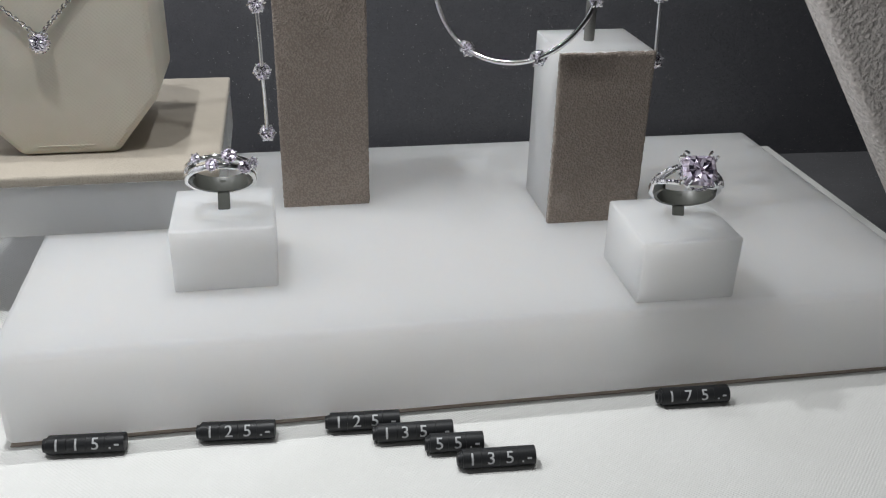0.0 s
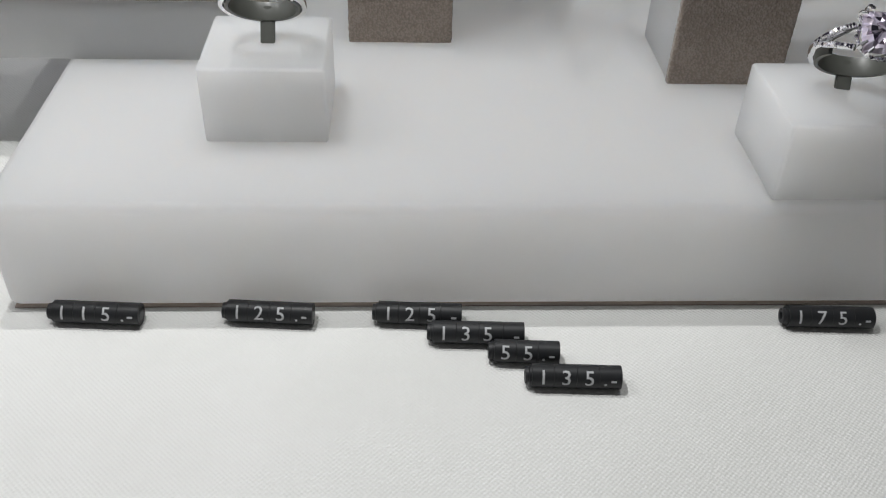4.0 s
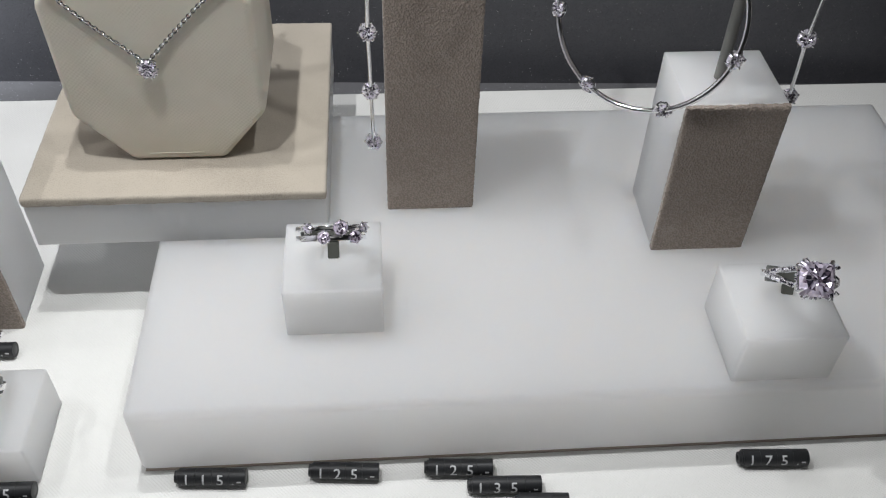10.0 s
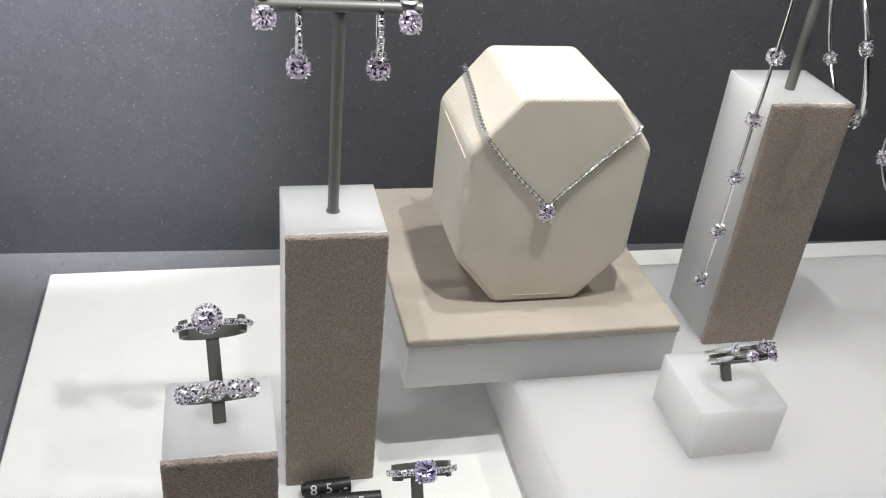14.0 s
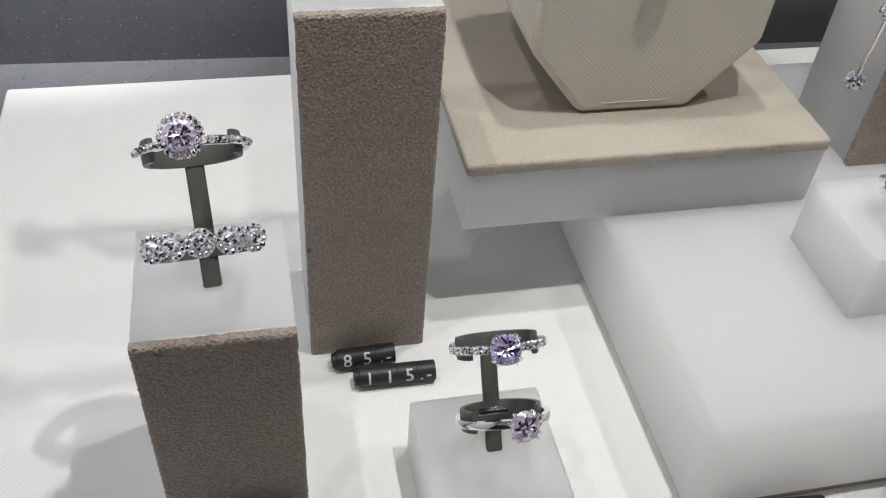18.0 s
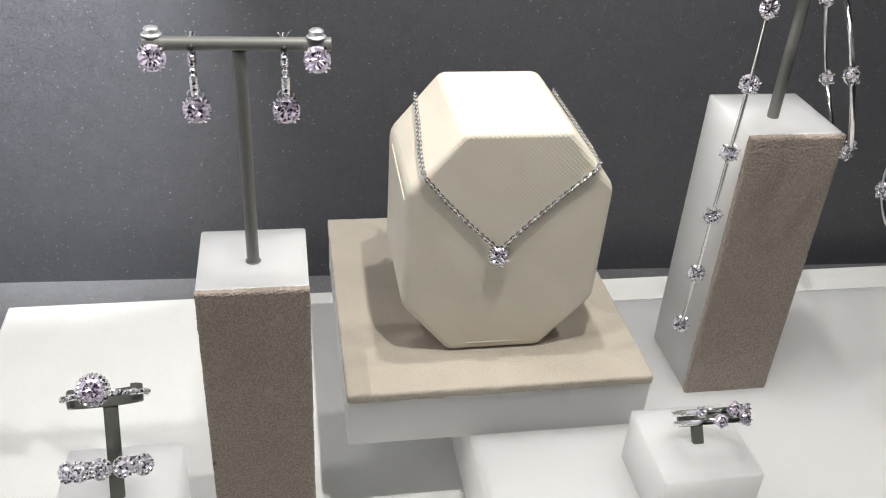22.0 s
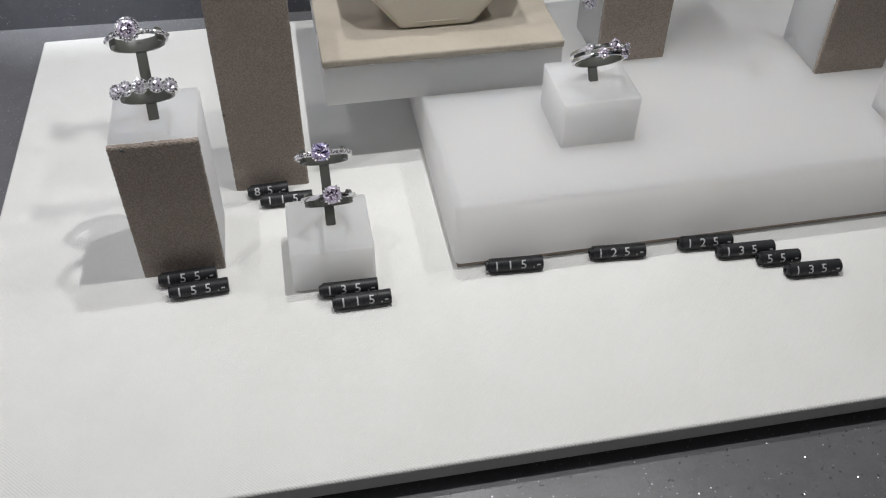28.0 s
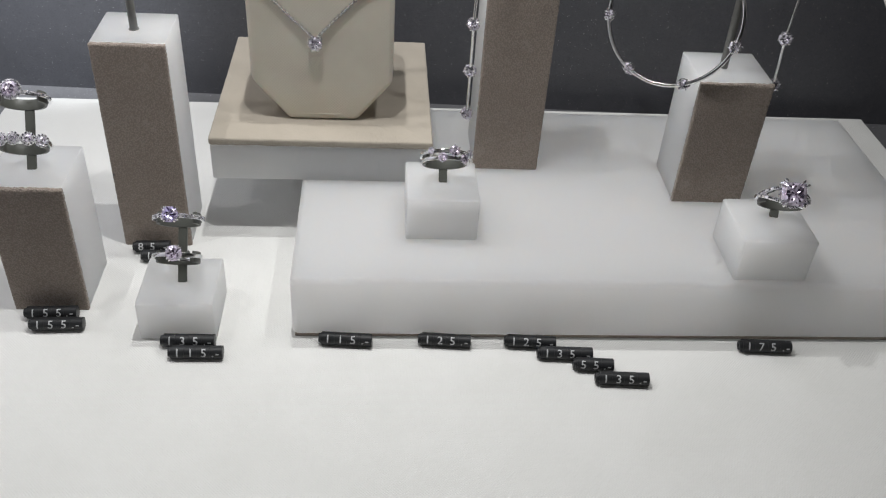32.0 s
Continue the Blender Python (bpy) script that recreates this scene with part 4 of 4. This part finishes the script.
def hoop(centre, e1, e2, radius, angles, label, oval=(0.0, 0.0)):
    """An open hoop set with stones at the angles; open between the last and the first."""
    o = Vector(centre)
    u, v = Vector(e1).normalized(), Vector(e2).normalized()
    v = (v - u * u.dot(v)).normalized()
    ob = thing("hoop_earring", o, label, "earring", "hoop earrings")

    def on(a, r=0.0):
        r = r or radius + oval[0] * math.cos(radians(2 * (a - oval[1])))
        return r * (math.cos(radians(a)) * u + math.sin(radians(a)) * v)

    for a, b in zip(angles, angles[1:]):
        part("bar", tube([on(a + (b - a) * (0.035 + 0.93 * k / 10)) for k in range(11)], 0.85, 12), SILVER, ob)
    for k, a in enumerate(angles):
        # a short drum of stones that faces outwards
        d = on(a, 1.0)
        along = (-math.sin(radians(a)) * u + math.cos(radians(a)) * v)
        face = u.cross(v)
        if face.y > 0:
            face = -face
        p = on(a)
        st = mount(ob, p, face * 0.6 + d * 0.5, 2.7, 6, thick=0.34, spin=0.3 + k, label="silver claw setting")
        part("stone", brilliant(p, face * 0.6 + d * 0.5, 2.6), GEM, st, "round clear stone", smooth=False)
        pv = bmesh.new()
        for w in (-1.2, 0, 1.2):
            bead(pv, p + d * 1.7 + along * w, 0.62, d)
        part("side_stones", pv, PAVE, ob, "three tiny stones")
    return ob


bow_stand((91.6, 97.4, 128.4), (-0.6, -1.0, 41.0), [(71.5, 84.5, 193), (72.2, 85, 185), (77, 88.5, 176), (84.5, 93, 171.2), (91, 96, 170), (97, 94, 171.4), (100.5, 90.5, 174)], "grey bow-armed earring stand on a tall column")
chain_drop([(75.2, 82.2, 183.8), (72.8, 82.5, 166.8), (73.8, 84.6, 144.4), (73.9, 86.0, 122.4), (73.7, 86.4, 100.6), (74.0, 87.8, 78.2), (74.3, 90.0, 55.8)], "long silver bar and stone drop earring by a column")
hoop((111.0, 101.3, 142.9), (0.387, 0.922, 0), (-0.253, 0.106, 0.962), 30.7, [76, 25, -27, -87, -147, -196, -246], "open silver hoop earring set with clear stones", (2.4, -22))
soft_disc((68.0, 88, 186), (-0.6, 0.2, 0.5))
soft_disc((94.5, 91.0, 173.4), (-0.3, 0.7, 0.4))

bow_stand((181.9, 75, 89.6), (-0.6, -0.8, 44.0), [(164.0, 66.5, 137.6), (168.3, 68.6, 135.4), (174, 72, 133.6), (181.4, 74.2, 133.4), (190, 75, 135), (198, 74.5, 140), (203.6, 73.5, 147.5)], "grey bow-armed earring stand on a short column")
hoop((155.7, 75.6, 111.5), (-0.81, 0.585, 0), (0.2, 0.277, 0.94), 28.2, [84, 35.5, -13, -64.5, -116.5, -170, -231], "open silver hoop earring set with clear stones")
chain_drop([(204.4, 70.4, 150.5), (204.0, 70.6, 128.0), (203.6, 71.4, 105.2), (205.6, 73.6, 82.6)], "long silver bar and stone drop earring by a column")
soft_disc((165.0, 65.4, 137.6), (-0.75, -0.2, 0.4))
soft_disc((204.6, 74.5, 149), (0.5, 0.4, 0.6))
